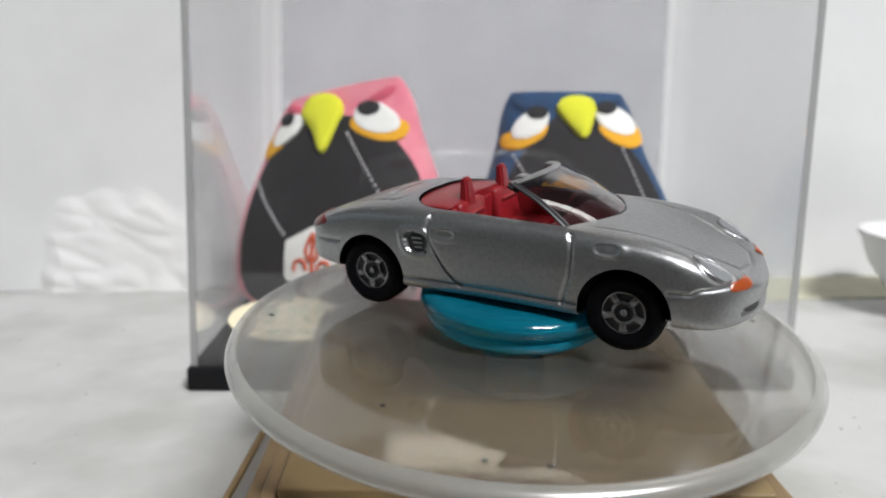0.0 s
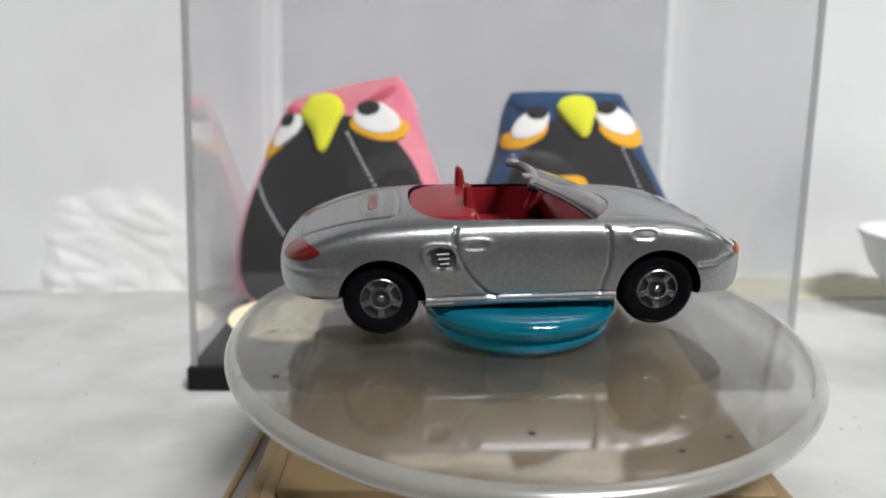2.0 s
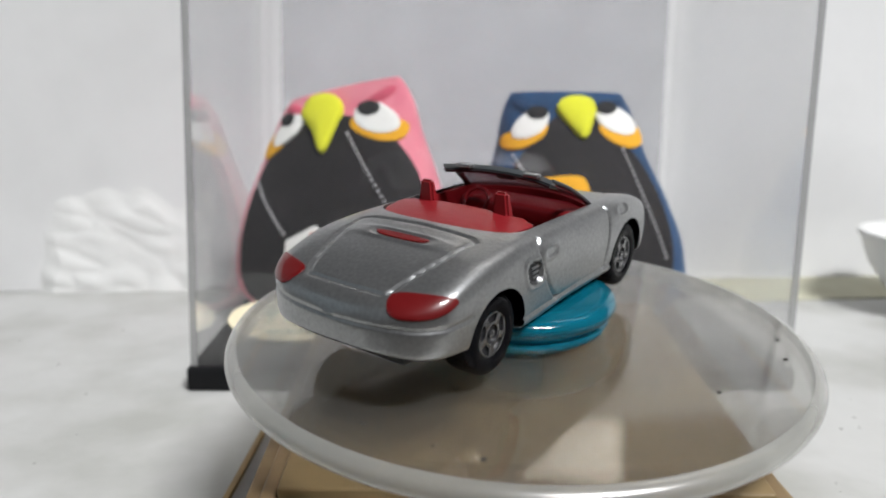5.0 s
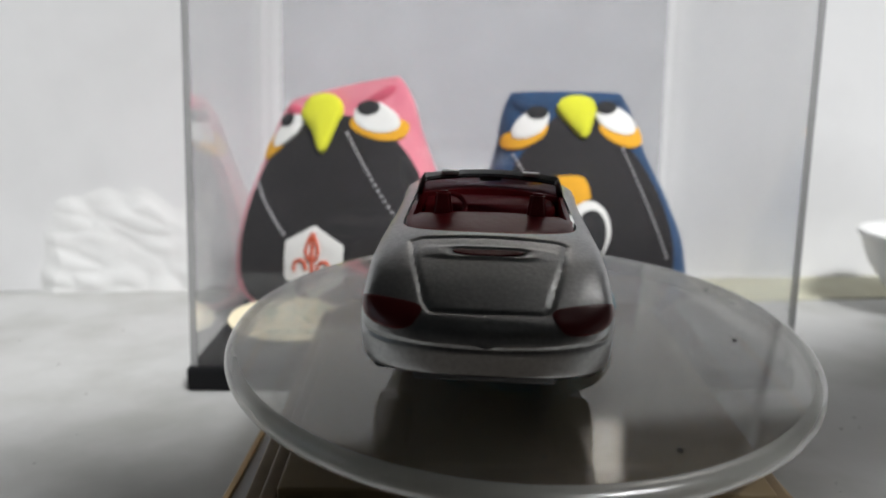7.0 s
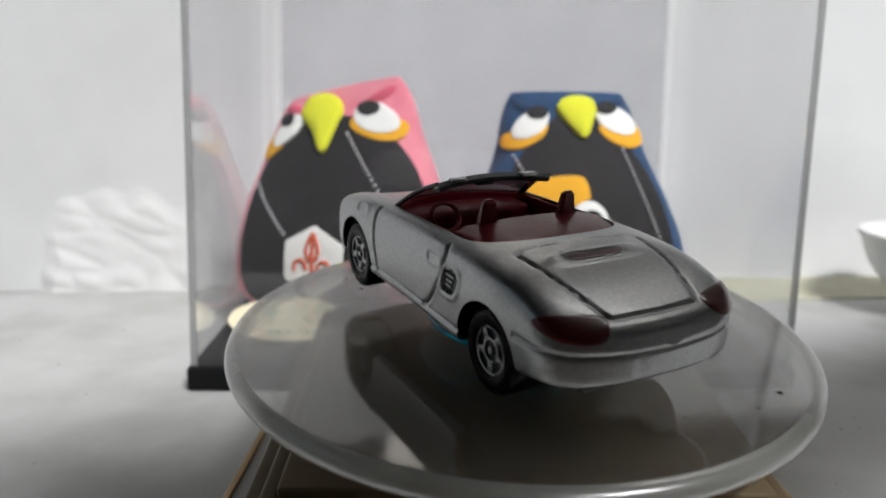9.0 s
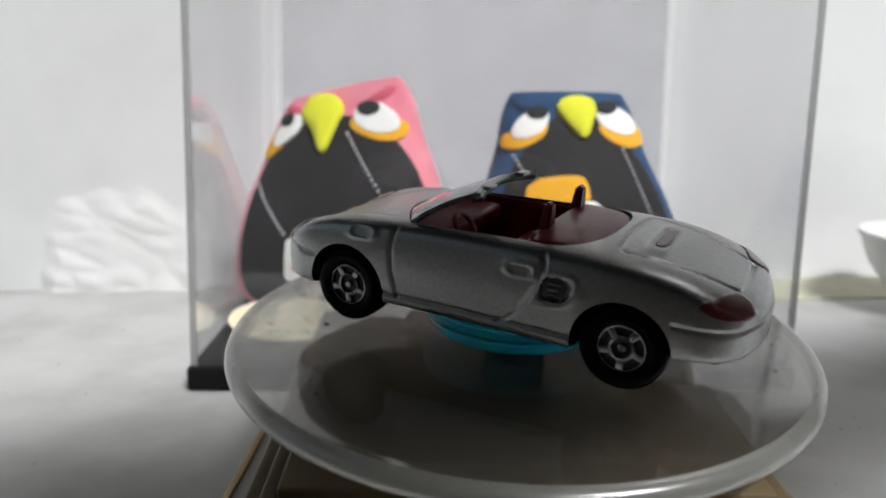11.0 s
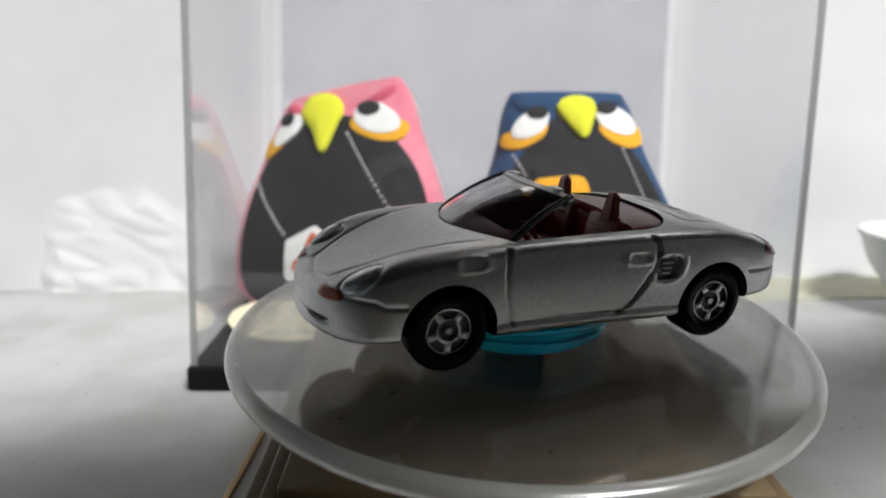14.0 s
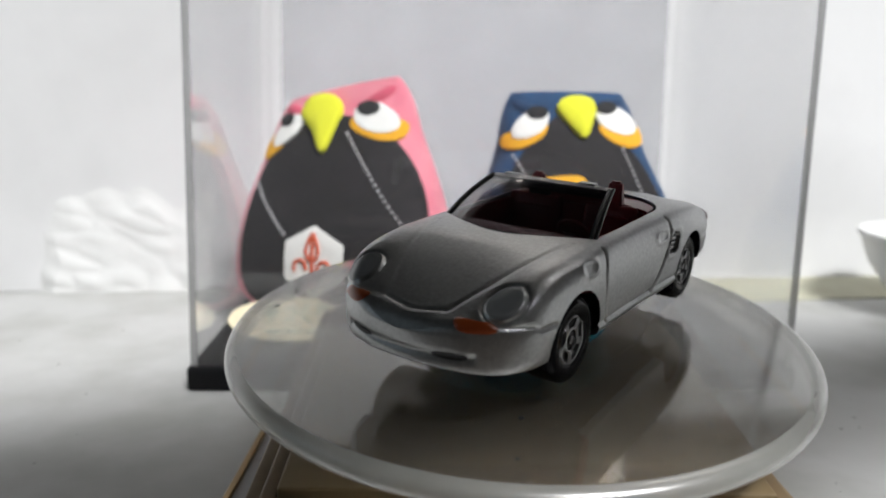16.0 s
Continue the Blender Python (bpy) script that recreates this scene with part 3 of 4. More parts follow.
def screen_point(s, v, off=0.0):
    """A point of the windscreen: s across (-1 to 1), v from its foot (0) to its top (1)."""
    a = Vector((36.5 - 4.7 * s * s, 12.1 * s, 10.55 - 0.35 * s * s))
    b = Vector((23.8 - 1.7 * s * s, 10.0 * s, 16.1 - 0.5 * s * s))
    p = a.lerp(b, v)
    bulge = 0.5 * math.sin(math.pi * v)
    n = Vector((0.42, 0.12 * s, 0.9)).normalized()
    return p + n * (bulge + off)


def sheet(rows, cols, f, thick, normal):
    verts, faces = [], []
    for side in (0, 1):
        for r in range(rows + 1):
            for c in range(cols + 1):
                verts.append(f(c / cols, r / rows) - (normal * thick if side else Vector()))
    k = (rows + 1) * (cols + 1)
    idx = lambda r, c: r * (cols + 1) + c
    for r in range(rows):
        for c in range(cols):
            q = (idx(r, c), idx(r, c + 1), idx(r + 1, c + 1), idx(r + 1, c))
            faces += [q, tuple(i + k for i in reversed(q))]
    rim = [idx(0, c) for c in range(cols)] + [idx(r, cols) for r in range(rows)] + [idx(rows, c) for c in range(cols, 0, -1)] + [idx(r, 0) for r in range(rows, 0, -1)]
    for a, b in zip(rim, rim[1:] + rim[:1]):
        faces.append((a, b, b + k, a + k))
    return bm_from(verts, faces)


def interior(car):
    # red tub: floor, walls along the opening, tonneau behind the seats
    ol = cockpit_outline(0.12)
    n = len(ol)
    verts, faces = [], []
    inner = cockpit_outline(0.75)
    for z, o in ((3.05, ol), (10.35, ol), (10.35, inner), (3.6, inner)):
        verts += [(x, y, z) for x, y in o]
    for lvl in range(3):
        faces += [(lvl * n + k, lvl * n + (k + 1) % n, (lvl + 1) * n + (k + 1) % n, (lvl + 1) * n + k) for k in range(n)]
    faces += [tuple(range(n)), tuple(range(3 * n, 4 * n))]
    part("tub", bm_from(verts, faces), RED, car, "red moulded cockpit tub")
    # tonneau: follows the rounded rear of the opening, gently humped
    wy = 11.9

    def tonneau(a, b):
        y = (a * 2 - 1) * wy
        q = min(1.0, abs(y) / wy)
        x_rear = 4.9 + 8.0 * (1 - (1 - q ** (2 / 0.72)) ** 0.36 if q < 1 else 8.0 / 8.0)
        x = x_rear + (13.4 - x_rear) * b
        hump = 11.0 + 0.9 * math.sin(math.pi * 0.5 * b) * (1 - 0.75 * q ** 3) + 0.3 * (1 - q * q)
        return Vector((x, y, hump))
    part("tonneau", sheet(10, 48, tonneau, 1.2, Vector((0, 0, 1))), RED, car, "smooth red tonneau cover")
    part("bulkhead", box(12.7, 13.8, -11.6, 11.6, 3.4, 10.9, 0.2), RED, car)
    for sy in (-1, 1):
        seat = part("seat", box(14.0, 22.5, sy * 6.4 - 4.4, sy * 6.4 + 4.4, 3.5, 6.0, 0.8), RED, car, "red bucket seat")
        part("backrest", box(-1.1, 1.1, -4.3, 4.3, 0, 7.2, 0.8, m=pose(15.0, sy * 6.4, 4.6, 0, -14, 0)), RED, seat)
        head = bm_from(*taper_box(13.7, sy * 6.7, 10.4, 15.2, 3.2, 1.9, 2.0, 1.1))
        join(head, bm_from(*taper_box(13.6, sy * 6.7, 9.8, 12.0, 5.4, 2.8, 3.0, 1.7)))
        bmesh.ops.bevel(head, geom=head.edges[:], offset=0.35, segments=3, affect="EDGES")
        part("headrest", head, RED, seat, "red headrest")
    part("gear_tunnel", box(14, 32, -1.4, 1.4, 3.5, 6.2, 0.5), RED, car)
    part("dashboard", box(27.5, 34.8, -10.8, 10.8, 6.5, 9.6, 0.9), RED, car, "red moulded dashboard")
    part("steering_wheel", tube([(26.0 + 0.55 * 2.3 * math.sin(q), 6.2 + 2.3 * math.cos(q), 9.4 + 0.83 * 2.3 * math.sin(q))
                                 for q in np.linspace(0, 2 * math.pi, 25)[:-1]], 0.38, 8, True), RED, car, "red steering wheel")


def taper_box(cx, cy, z0, z1, w0, t0, w1, t1):
    v = []
    for z, w, t, lean in ((z0, w0, t0, 0), (z1, w1, t1, -0.4)):
        v += [(cx + lean - t / 2, cy - w / 2, z), (cx + lean + t / 2, cy - w / 2, z), (cx + lean + t / 2, cy + w / 2, z), (cx + lean - t / 2, cy + w / 2, z)]
    return v, [(0, 1, 2, 3), (4, 5, 6, 7), (0, 1, 5, 4), (1, 2, 6, 5), (2, 3, 7, 6), (3, 0, 4, 7)]


def toy_car():
    car = empty("toy_car", AXIS, "silver die-cast toy roadster with red open cockpit", "toy car")
    verts, faces = car_shell()
    skin = bm_from(verts, faces)
    bmesh.ops.recalc_face_normals(skin, faces=skin.faces)
    tree = BVHTree.FromBMesh(skin)
    skin.free()
    body = part("body", cut_body(verts, faces), [PAINT, BLACK], car, "silver metallic painted body", smooth=40, fix=False)
    part("chassis", box(-11, 53, -8.5, 8.5, -2.0, 2.6, 0.6), BLACK, car, "black plastic chassis")
    interior(car)
    for x in (0.0, WHEELBASE):
        for sy in (1, -1):
            wheel(car, x, sy)
    # windscreen
    nrm = Vector((0.42, 0, 0.9)).normalized()
    part("windscreen", sheet(10, 32, lambda a, b: screen_point(a * 1.9 - 0.95, 0.02 + 0.93 * b), 0.45, nrm), SMOKE, car, "smoked clear windscreen")
    frame_ = part("windscreen_frame", tube([screen_point(-1, v) for v in np.linspace(-0.03, 1.0, 12)], 0.25, 10), PILLAR, car, "dark silver windscreen frame")
    part("pillar", tube([screen_point(1, v) for v in np.linspace(-0.03, 1.0, 12)], 0.25, 10), PILLAR, frame_)
    part("header", sheet(2, 32, lambda a, b: screen_point(a * 2.0 - 1.0, 0.93 + 0.075 * b, 0.12), 0.65, nrm), PAINT, frame_)
    part("lower_seal", tube([screen_point(s, 0.0, -0.1) for s in np.linspace(-1, 1, 33)], 0.28, 8), BLACK, frame_, "black seal")
    for s in (-1, 1):
        part("side_seal", tube([screen_point(s * 0.955, v, -0.05) for v in np.linspace(0, 0.96, 12)], 0.36, 8), BLACK, frame_, "black seal")
    part("top_seal", tube([screen_point(s, 0.965, -0.75) for s in np.linspace(-0.98, 0.98, 25)], 0.42, 6), BLACK, frame_, "black seal")
    part("header_lining", sheet(2, 32, lambda a, b: screen_point(a * 1.98 - 0.99, 0.86 + 0.15 * b, -0.62), 0.3, nrm), BLACK, frame_, "black header lining")
    for s in (-0.62, 0.62):
        p = screen_point(s, 1.02)
        part("roof_catch", box(p.x - 1.0, p.x + 0.3, p.y - 1.3, p.y + 1.3, p.z - 0.35, p.z + 0.2, 0.12), PAINT, frame_)
    p = screen_point(0, 0.86, -0.9)
    part("mirror", box(p.x - 0.5, p.x + 0.3, -1.7, 1.7, p.z - 0.6, p.z + 0.35, 0.25), BLACK, frame_, "black rear-view mirror")
    # lamps
    for sy in (1, -1):
        u = Vector((-0.55 * sy, -0.83, 0))
        part("tail_lamp", decal(tree, (-11.3, sy * 11.1, 7.0), u, (0.15, 0, 1), round_outline(
            [(-sy * x, y) for x, y in ((-4.0, 0.2), (-3.4, -1.3), (0, -1.5), (3.0, -1.0), (4.9, 0.5), (3.0, 1.1), (-1.0, 1.2), (-3.4, 1.0))][::sy]), 0.05, 0.18, rings=10), TAIL, car, "red painted tail lamp")
        part("head_lamp", decal(tree, (51.4, sy * 10.6, 7.0), (0, 1, 0), (-0.66, 0, 0.75), ellipse(1.9, 2.5), 0.02, 0.06, rings=8, puff=0.1), LENS, car, "clear round headlamp")
        part("indicator", decal(tree, (54.4, sy * 8.7, 4.7), Vector((-0.62 * sy, 0.78, 0)), (0, 0, 1), round_outline(
            [(-2.6 * sy, 0.55), (-2.3 * sy, -0.55), (0.6 * sy, -0.65), (2.5 * sy, -0.4), (2.0 * sy, 0.55), (-0.5 * sy, 0.65)][::sy]), 0.03, 0.15), ORANGE, car, "orange painted indicator")
        vent = part("side_vent", decal(tree, (8.9, sy * 15, 6.0), (-sy, 0, 0), (0, 0, 1), round_outline(
            [(sy * x, z) for x, z in ((-2.0, 1.5), (1.7, 1.4), (1.3, -1.2), (-0.3, -1.7), (-1.7, -0.8))]), 0.02, 0.06, 4), PILLAR, car, "dark side air vent")
        for k in range(3):
            part("slat", tube([(8.1 + 0.25 * k, sy * 14.9, 6.75 - 0.72 * k), (9.9, sy * 14.9, 6.8 - 0.72 * k)], 0.17, 6), PAINT, vent)
    part("brake_lamp", decal(tree, (-1.2, 0, 11), (0, -1, 0), (1, 0, 0), round_outline([(-4.8, 0.45), (-3.6, -0.65), (3.6, -0.65), (4.8, 0.45), (3.5, 0.8), (-3.5, 0.8)]), 0.05, 0.2), TAIL, car, "red painted brake lamp")
    for sy in (1, -1):
        part("intake", decal(tree, (56.0, sy * 6.4, 1.1), Vector((-0.38 * sy, 0.92, 0)), (0, 0, 1), round_outline([(-2.0, 0.45), (-2.2, -0.4), (2.2, -0.45), (2.0, 0.5)]), 0.02, 0.06), BLACK, car, "dark front air intake")
    return car


disc_part = turntable()
stand_thing = blue_stand()
car_thing = toy_car()


# ---- the display case with its two stuffed birds ----
CASE_AT = pose(0.0138, 0.1737, 0, 0, 0, 2.2)
CASE_W, CASE_D, CASE_H = 153.0, 97.0, 122.0


def display_case():
    case = empty("display_case", CASE_AT, "clear acrylic display case on a black base", "display case")
    w, d, h = CASE_W / 2, CASE_D, CASE_H
    part("base", box(-w - 0.9, w + 0.9, -1.6, d + 1, 0, 6.4, 1.2), CASEBASE, case, "black plastic base")
    t = 1.7

    def draft(bm):
        # moulded walls lean in a little towards the top
        for v in bm.verts:
            v.co.x *= 1 - (0.00036 if v.co.x < 0 else 0.00024) * max(0.0, v.co.z - 6.4)
        return bm
    made = [part("front_panel", draft(box(-w + t, w - t, 0, t, 6.2, h)), CASE, case, "clear acrylic panel", smooth=0),
            part("back_panel", draft(box(-w + t + 3.8, w - t - 3.4, d - t, d, 6.2, h)), CASEBACK, case, "hazy acrylic panel", smooth=0),
            part("side_panel", draft(box(-w, -w + t - 0.01, 0.4, d, 6.2, h)), CASE, case, "clear acrylic panel", smooth=0),
            part("side_panel", draft(box(w - t + 0.01, w, 0.4, d, 6.2, h)), CASE, case, "clear acrylic panel", smooth=0),
            part("top_panel", draft(box(-w, w, 0, d, h + 0.02, h + t)), CASE, case, "clear acrylic panel", smooth=0)]
    for sx in (-1, 1):
        made.append(part("corner_edge", draft(box(sx * (w - t / 2) - t / 2, sx * (w - t / 2) + t / 2, -0.2, 0.38, 6.2, h, 0.15)), CASEEDGE, case, "grey cut acrylic edge"))
    for o in made:
        o.visible_shadow = False


def pillow(width, depth, height, ns=64, nc=96, skew=0.0):
    """A stuffed bag: wide soft foot, pinched top seam with two corners."""
    verts, faces = [], []
    for i in range(ns + 1):
        v = i / ns
        z = height * v
        hw = width(v)
        hd = depth(v)
        for k in range(nc):
            q = 2 * math.pi * k / nc
            c, s = math.cos(q), math.sin(q)
            pw = 0.8 + 0.1 * v
            x = hw * math.copysign(abs(c) ** pw, c)
            y = hd * math.copysign(abs(s) ** pw, s)
            wob = 0.35 * noise.noise(Vector((x * 0.12, y * 0.12, z * 0.1)))
            verts.append((x * (1 + 0.01 * wob), y + wob, z + skew * x * v * v + 0.5 * v ** 8 * (1 - (x / (hw + 1e-6)) ** 2)))
    for i in range(ns):
        for k in range(nc):
            a, b = i * nc + k, i * nc + (k + 1) % nc
            faces.append((a, b, b + nc, a + nc))
    faces += [tuple(range(nc)), tuple(range(ns * nc, (ns + 1) * nc))]
    return bm_from(verts, faces)


def stuffed_bird(m, cloth, label, group, widths, skew, belly, beak, eyes, fold):
    """eyes: for each, the amber rim, the white and the pupil's (x, z, half width, half height)."""
    bird = empty("stuffed_bird", m, label, "stuffed toy", group)
    width = smooth_curve([0, 0.06, 0.25, 0.5, 0.75, 0.97, 1.0], widths)
    depth = smooth_curve([0, 0.1, 0.3, 0.6, 0.85, 1.0], [15, 19, 20, 15, 7.5, 1.6])
    bm = pillow(lambda v: float(width(v)), lambda v: float(depth(v)), 69.0, skew=skew)
    bmesh.ops.recalc_face_normals(bm, faces=bm.faces)
    tree = BVHTree.FromBMesh(bm)
    part("body", bm, cloth, bird, smooth=60)
    U, V = (1, 0, 0), (0, 0, 1)

    def upright(outline):
        area = sum(p[0] * q[1] - q[0] * p[1] for p, q in zip(outline, outline[1:] + outline[:1]))
        return outline if area > 0 else outline[::-1]

    def shrink(outline, f, drop=0.0):
        mx, mz = sum(p[0] for p in outline) / len(outline), sum(p[1] for p in outline) / len(outline)
        return [(mx + (x - mx) * f, mz + (z - mz) * f - drop) for x, z in outline]

    def pad(name, outline, mat, lab, lift, thick=0.45, rings=8, puff=0.0, parent=None):
        return part(name, decal(tree, (0, 0, 0), U, V, round_outline(upright(outline)), lift, thick, rings, puff=puff), mat, parent or bird, lab, smooth=50)
    pad("belly_panel", belly, BELLY, "charcoal cloth belly panel", 0.05, 0.35, 24)
    top = widths[-1]
    # top corner tucks; their crease shade is painted by a darker cloth colour
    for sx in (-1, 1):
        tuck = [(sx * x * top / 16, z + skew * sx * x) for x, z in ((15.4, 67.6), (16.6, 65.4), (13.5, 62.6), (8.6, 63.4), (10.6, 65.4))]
        pad("corner_fold", tuck, fold, "folded cloth corner with its shade put into the colour", 0.0, 0.12, 5, puff=0.6)
    for rim, white, (px, pz, pa, pb) in eyes:
        pad("eye_rim", shrink(rim, 0.96), AMBER, "amber felt eye rim", 0.45, 0.4)
        eye = pad("eye", shrink(white, 0.88, 0.7), FELTWHITE, "white felt eye", 0.85, 0.4)
        part("pupil", decal(tree, (0, 0, 0), U, V, ellipse(pa, pb, 24, 0, px, pz - 0.2), 1.3, 0.4, 4), FELTBLACK, eye, "black felt pupil")
    pad("beak", shrink(beak, 0.93, 0.6), YELLOW, "yellow-green felt beak", 1.2, 0.7, puff=1.2)
    return bird, tree


def seam(bird, tree, a, b, n=12):
    """A row of stitches across the belly."""
    out = None
    for k in range(n):
        pts = []
        for f in (k / n, (k + 0.42) / n):
            x, z = a[0] + (b[0] - a[0]) * f, a[1] + (b[1] - a[1]) * f
            hit, nor, _, _ = tree.ray_cast(Vector((x, -60, z)), Vector((0, 1, 0)))
            if hit is not None:
                pts.append(hit + nor * 0.55)
        if len(pts) == 2:
            st = tube(pts, 0.42, 6)
            out = join(out, st) if out else st
    part("stitching", out, THREAD, bird, "grey thread stitches")


PINK_AT = pose(-0.0312, 0.2190, 0.0064, -3, -1, -25)
NAVY_AT = pose(0.0427, 0.2220, 0.0064, -2, -5, 4)


def birds():
    pink, tree = stuffed_bird(
        PINK_AT, PINK, "pink stuffed bird with charcoal belly and felt face", "stuffed birds",
        [30, 34.5, 36.5, 33.4, 27.0, 20.8, 19.0], 0.18,
        [(-22, 2), (-28, 12), (-27, 28), (-24.5, 40), (-21.5, 48.5), (-13, 57), (-4, 61), (6, 61), (14, 59), (22.6, 54), (29.6, 44.4), (33.5, 30), (33, 14), (26, 2)],
        [(-11.6, 61.6), (-10.0, 67.0), (-4.2, 68.4), (1.6, 67.4), (4.6, 63.4), (3.9, 58.5), (2.9, 54.0), (1.8, 49.6), (-0.6, 50.0), (-3.4, 55.0), (-8.2, 58.5)],
        [([(-12.5, 57), (-14.5, 52.0), (-19, 48.4), (-23, 46.8), (-25, 49.5), (-22.5, 54), (-18, 56.5)],
          [(-8.4, 61.4), (-9.6, 56.4), (-13.4, 53), (-18, 50.8), (-21, 51.8), (-20.2, 56.6), (-16.6, 61.0), (-12, 62.4)], (-15.7, 59.2, 2.9, 2.0)),
         ([(7.0, 60), (8.0, 56.8), (14, 54.4), (19, 53.2), (24.4, 54.2), (25.2, 58.8), (21, 60.6), (12, 61.6)],
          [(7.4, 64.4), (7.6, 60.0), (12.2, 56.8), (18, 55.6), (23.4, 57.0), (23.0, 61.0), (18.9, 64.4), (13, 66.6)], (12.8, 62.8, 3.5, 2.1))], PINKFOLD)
    seam(pink, tree, (7.7, 55.7), (30.0, 27.3), 20)
    seam(pink, tree, (-22.8, 40.1), (-7.1, 25.5), 13)
    U, V = (1, 0, 0), (0, 0, 1)
    hexa = [(-9.6, 5), (-9.6, 15.5), (0, 20.5), (9.6, 15.5), (9.6, 5), (0, 0)]
    patch = part("hexagon_patch", decal(tree, (3.0, 0, 9.0), U, V, [(x, z) for a, b in zip(hexa, hexa[1:] + hexa[:1]) for x, z in ((a[0] + (b[0] - a[0]) * f, a[1] + (b[1] - a[1]) * f) for f in (0.04, 0.35, 0.65, 0.96))], 0.6, 0.5), FELTWHITE, pink, "white six-sided cloth patch")

    def cord(path, r=0.55):
        pts = []
        for x, z in path:
            hit, nor, _, _ = tree.ray_cast(Vector((3.0 + x, -60, 9.0 + z)), Vector((0, 1, 0)))
            pts.append(hit + nor * 1.15)
        return tube(pts, r, 8)
    for sx in (-1, 1):
        curl = [(sx * (0.3 + 2.6 * math.sin(q) * (0.4 + q / 6)), 17.5 - 2.2 * q + 0.4 * math.cos(q)) for q in np.linspace(0, 3.0, 16)]
        part("emblem_line", cord(curl), PATCHRED, patch, "red stitched emblem")
        hook = [(sx * (4.0 + 2.0 * math.cos(q)), 8.5 + 2.0 * math.sin(q)) for q in np.linspace(-0.6, 3.4, 16)]
        part("emblem_line", cord(hook), PATCHRED, patch, "red stitched emblem")
    part("emblem_line", cord([(0, 18.5), (0, 12), (0.2, 7), (0, 3)], 0.6), PATCHRED, patch, "red stitched emblem")
    navy, tree2 = stuffed_bird(
        NAVY_AT, NAVY, "navy blue stuffed bird with charcoal belly and felt face", "stuffed birds",
        [28, 32, 34, 29.6, 22.8, 18.0, 16.8], -0.08,
        [(-20.6, 2), (-26.6, 14), (-27, 28), (-22.4, 42), (-17.2, 51), (-9.5, 58.5), (-3.5, 63), (4.5, 63), (10, 58.5), (17.2, 51), (22.4, 42), (27, 28), (26.6, 14), (20.6, 2)],
        [(-4.8, 64.2), (-3.8, 67.4), (1.5, 68.8), (7.0, 67.4), (8.2, 64.0), (6.2, 60.0), (4.1, 55.6), (1.6, 55.0), (-1.4, 59.2)],
        [([(-6.6, 60.4), (-8.4, 56.8), (-13, 54.2), (-17.8, 53.2), (-21.6, 54.0), (-20.8, 58), (-17, 59), (-11, 60.6)],
          [(-5.8, 65.4), (-6.6, 60.6), (-10.2, 57.6), (-15, 56.2), (-19, 57), (-17.8, 61.4), (-13.9, 64.6), (-9.6, 66.6)], (-10.0, 63.5, 3.0, 1.9)),
         ([(6.6, 58.9), (8.4, 55), (13, 52), (18, 50.8), (22.4, 52.6), (22.6, 56.4), (18, 58.2), (12, 59.8)],
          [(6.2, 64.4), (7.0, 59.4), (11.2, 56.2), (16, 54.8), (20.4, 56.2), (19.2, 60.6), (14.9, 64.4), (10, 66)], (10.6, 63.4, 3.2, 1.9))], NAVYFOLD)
    seam(navy, tree2, (13.8, 51.3), (24.0, 18.0), 22)
    seam(navy, tree2, (-18.3, 52), (-15.0, 45), 5)
    band = [(-17, 36.5), (-15.0, 44.6), (-2, 45.2), (1.6, 43.6), (2.2, 36.5)]
    part("amber_patch", decal(tree2, (0, 0, 0), U, V, round_outline(band[::-1], soft=1), 0.6, 0.6), AMBER, navy, "amber cloth patch")
    part("white_ring", decal(tree2, (0.2, 0, 29.0), U, V, ellipse(6.4, 8.6, turn=-12), 0.6, 0.5), FELTWHITE, navy, "white felt ring")
    part("dark_spot", decal(tree2, (0.6, 0, 28.0), U, V, ellipse(4.6, 7.0, turn=-12), 1.2, 0.4), FELTBLACK, navy, "dark felt spot")


def oval_label():
    lab = empty("oval_label", pose(-0.0415, 0.1945, 0.0116, 40, 0, 3), "cream oval paper label with green writing leaning on the pink bird", "label")
    bm = prism(ellipse(18.3, 7.3, 64), -0.25, 0.25)
    bmesh.ops.bevel(bm, geom=[e for e in bm.edges if abs(e.verts[0].co.z - e.verts[1].co.z) < 0.01 and e.verts[0].co.z > 0.2], offset=0.12, segments=2, affect="EDGES")
    paper = part("paper", bm, CREAM, lab)
    words("手づくり", 4.8, GREENINK, paper, pose(0.0007, 0.0012, 0.00033) @ Matrix.Diagonal((1, 1.5, 1, 1)))
    for k in range(3):
        part("fine_print", box(-8 + k * 6, -3.2 + k * 6, -4.6, -3.9, 0.26, 0.31), GREENINK, paper, "unreadable green fine print", smooth=0)


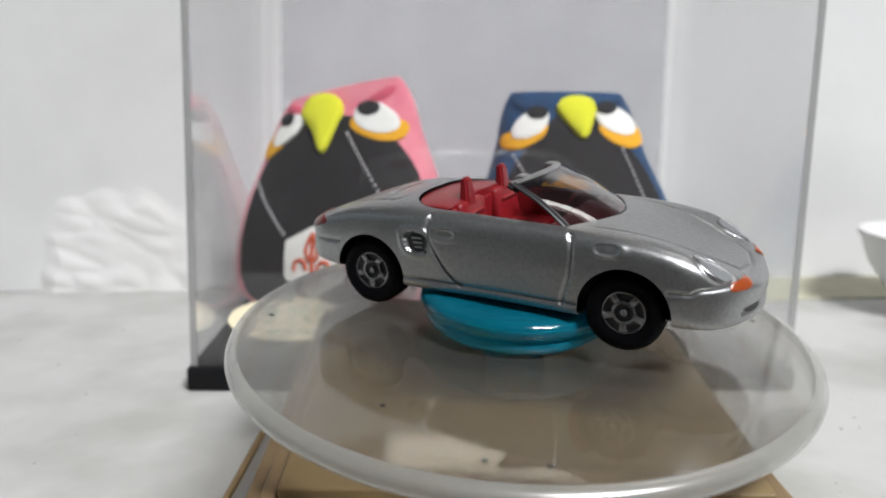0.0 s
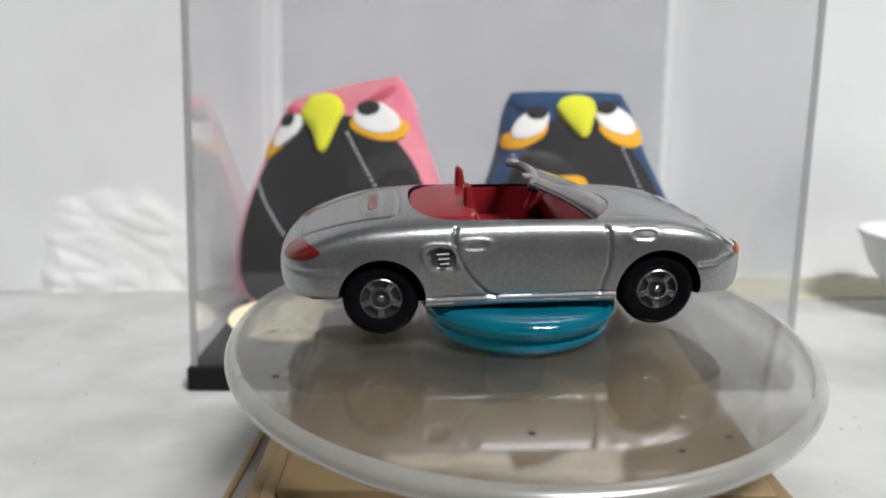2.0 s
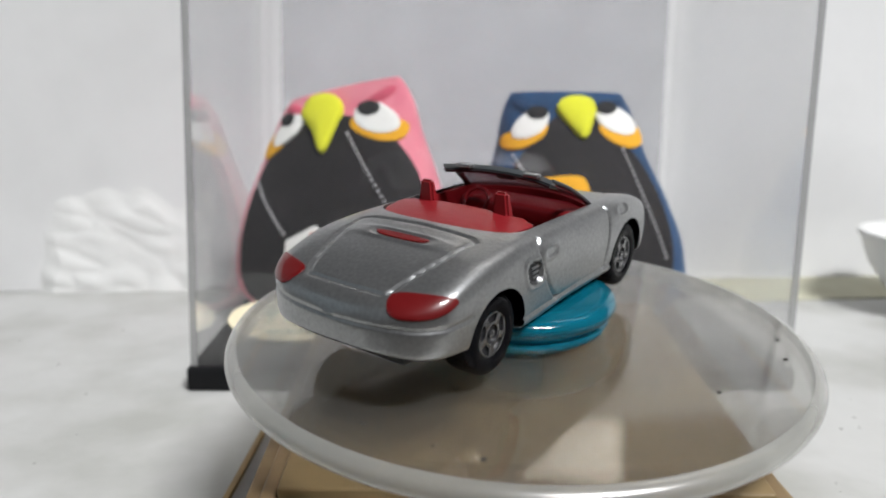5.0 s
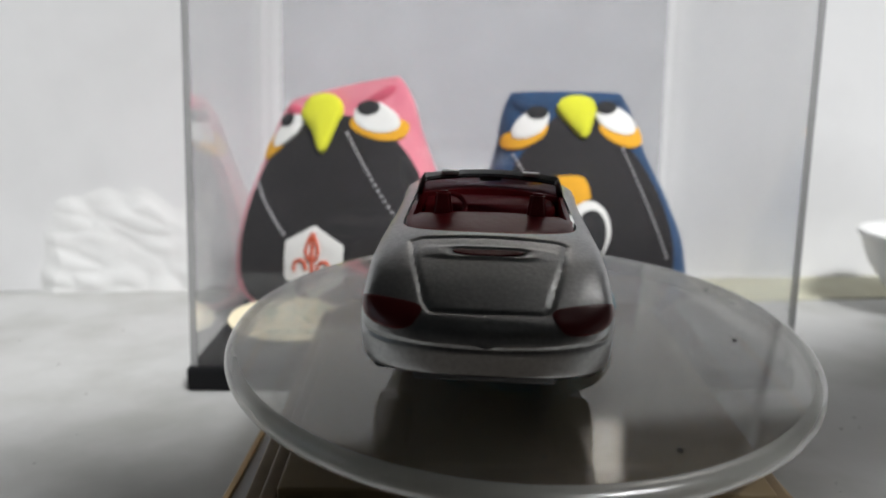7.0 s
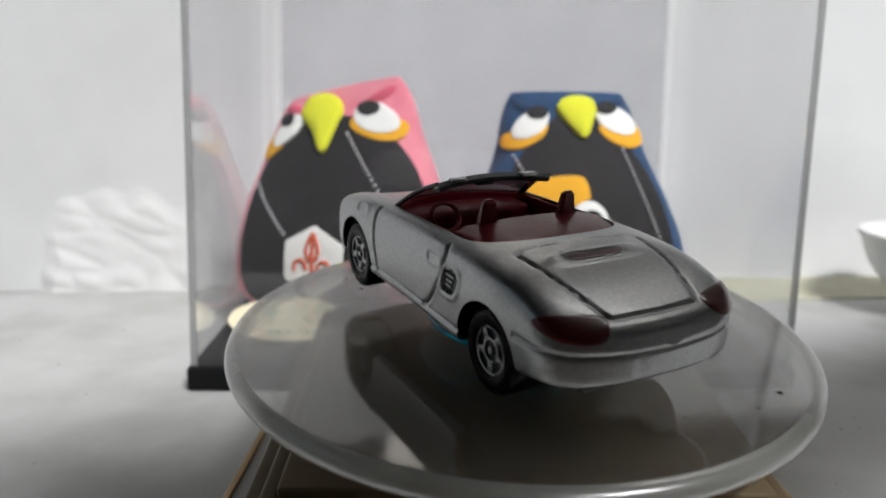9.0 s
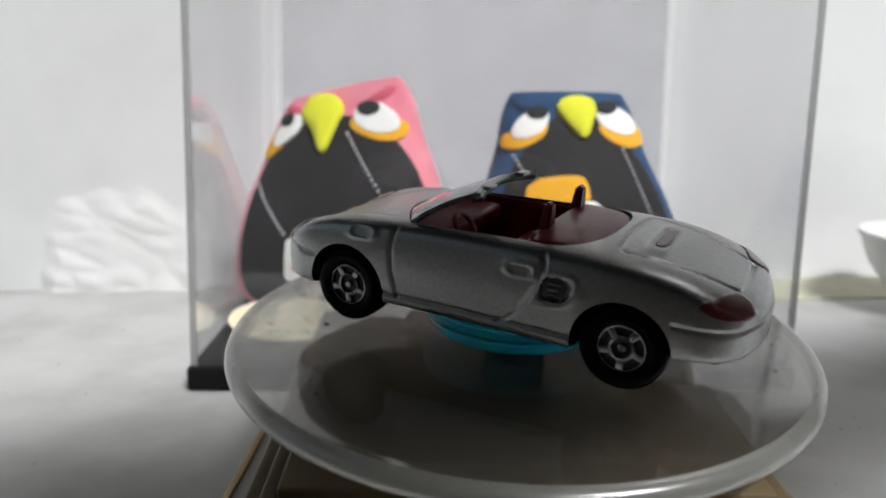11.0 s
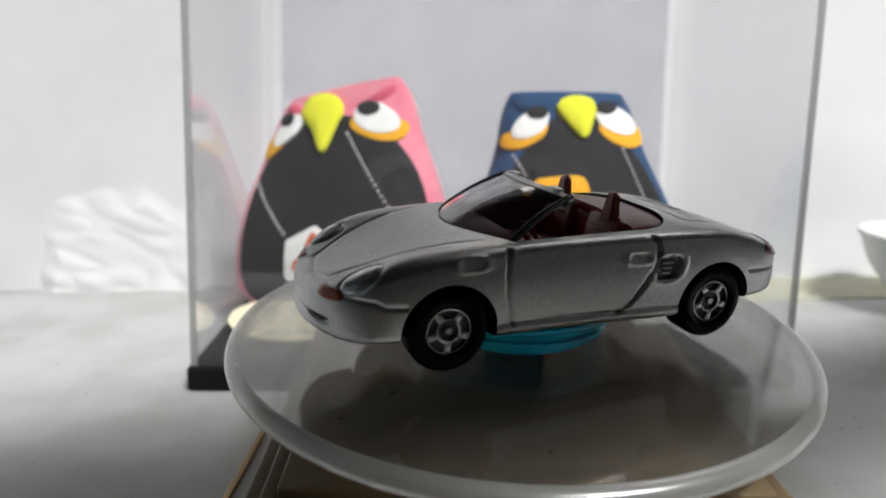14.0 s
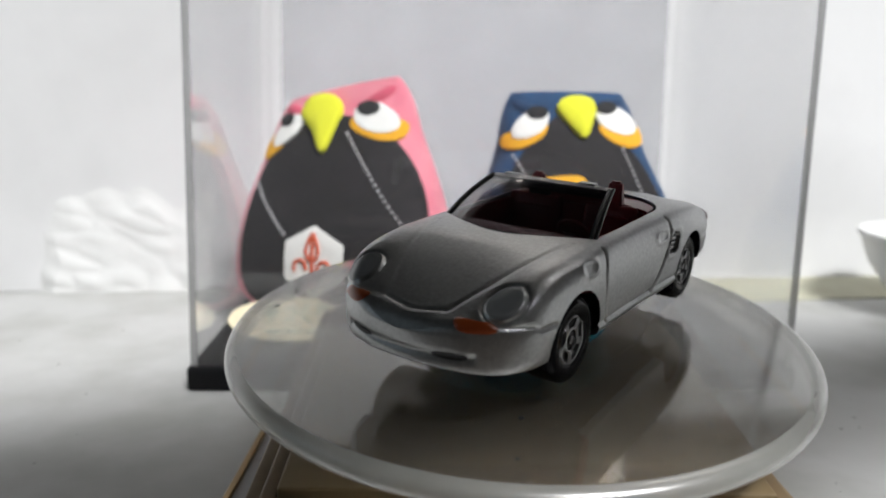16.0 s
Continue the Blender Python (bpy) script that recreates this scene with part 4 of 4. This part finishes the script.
def table_clutter():
    # crumpled white paper against the board
    nx, nz, verts, faces = 130, 100, [], []
    for r in range(nz + 1):
        for c in range(nx + 1):
            x, z = -36 + 66 * c / nx, 42 * r / nz
            edge = max(0.0, 1 - (abs(x + 3) / 32) ** 3 - max(0.0, (z - 12) / 29) ** 2.2)
            p = Vector((x * 0.055, z * 0.055, 3.1))
            ragged = max(0.0, min(1.0, edge * 1.6 + 0.5 * noise.noise(p * 1.7)))
            fold = abs(noise.noise(p * 0.9 + Vector((4, 2, 0)))) * 5.5 + abs(noise.noise(Vector((p.x + p.y * 0.7, p.y * 1.8, 1.0)) * 1.5)) * 3.0 + noise.noise(p * 4.0) * 0.35
            verts.append((x, -(ragged ** 1.3) * (1.1 + 0.2 * fold) * (0.7 + 0.9 * (1 - z / 42)) + 2.5, z))
    for r in range(nz):
        for c in range(nx):
            a = r * (nx + 1) + c
            faces.append((a, a + 1, a + nx + 2, a + nx + 1))
    k = len(verts)
    verts += [(x, 4.5, z) for x, y, z in verts]
    faces += [tuple(i + k for i in reversed(f)) for f in faces[:]]
    bm = bm_from(verts, faces)
    ob = part("crumpled_paper", bm, TISSUE, smooth=60, fix=False)
    ob.matrix_world = pose(-0.1165, 0.2637, 0.0, 0, 0, 7.6)
    tagged(ob, "crumpled white paper lying against the white board", "paper")
    strip = part("paper_strip", box(-46, 60, -17, 17, 0.0, 0.5, 0.1), YELLOWED, smooth=0)
    strip.matrix_world = pose(0.150, 0.2845, 0.0, 0, 0, 7.6)
    tagged(strip, "yellowed paper strip lying along the white board", "paper")
    # pale bowl at the edge of the table
    bowl = empty("bowl", pose(0.186, 0.253, 0), "pale grey bowl standing near the white board", "bowl")
    part("shell", lathe([(0, 0), (14, 0), (20, 4), (29, 16), (33, 27), (31.8, 27), (28, 16.6), (19, 5.5), (0, 3)], 64), TISSUE, bowl)
    part("rim", lathe([(31.6, 26.6), (32.2, 28.2), (33.2, 28.2), (33.6, 26.6)], 64), TISSUE, bowl)


def table_crumbs():
    """Fine dark crumbs scattered over the table."""
    rng, out = random.Random(11), None
    for k in range(28):
        x = rng.uniform(60, 130) if k % 3 else rng.uniform(-150, -50)
        y = rng.uniform(118, 175) if k % 3 else rng.uniform(125, 235)
        c, r = bmesh.new(), rng.uniform(0.1, 0.3)
        bmesh.ops.create_icosphere(c, subdivisions=1, radius=r)
        for v in c.verts:
            v.co = Vector((x + v.co.x * rng.uniform(0.8, 1.6), y + v.co.y, max(0.0, 0.1 + v.co.z * 0.4)))
        out = join(out, c) if out else c
    tagged(part("crumbs", out, CRUMB), "fine dark crumbs scattered on the white table", "crumbs", kind="stuff")


table_crumbs()
display_case()
birds()
oval_label()
table_clutter()


# ---- what moves: disc, stand and car turn together ----
CAR_ON_DISC = Matrix.Translation((-0.021695, 0.004973, 0)) @ Matrix.Rotation(math.hypot(0.372, 1.309) * math.pi / 180, 4, Vector((0.372, -1.309, 0)))


def motions():
    times = [k * 0.5 for k in range(33)]
    spin = [(t, AXIS @ Matrix.Rotation(radians(TURN_START + TURN_RATE * t), 4, "Z")) for t in times]
    walk(disc_part, spin)
    walk(stand_thing, spin)
    walk(car_thing, [(t, m @ CAR_ON_DISC) for t, m in spin])
    # the added light blocker slides in from the right, then creeps on leftwards
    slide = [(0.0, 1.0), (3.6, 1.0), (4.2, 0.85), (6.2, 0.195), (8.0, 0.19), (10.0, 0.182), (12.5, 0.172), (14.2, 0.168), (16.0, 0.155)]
    walk(shade_thing, [(t, pose(x, -0.02, -0.72)) for t, x in slide])


motions()
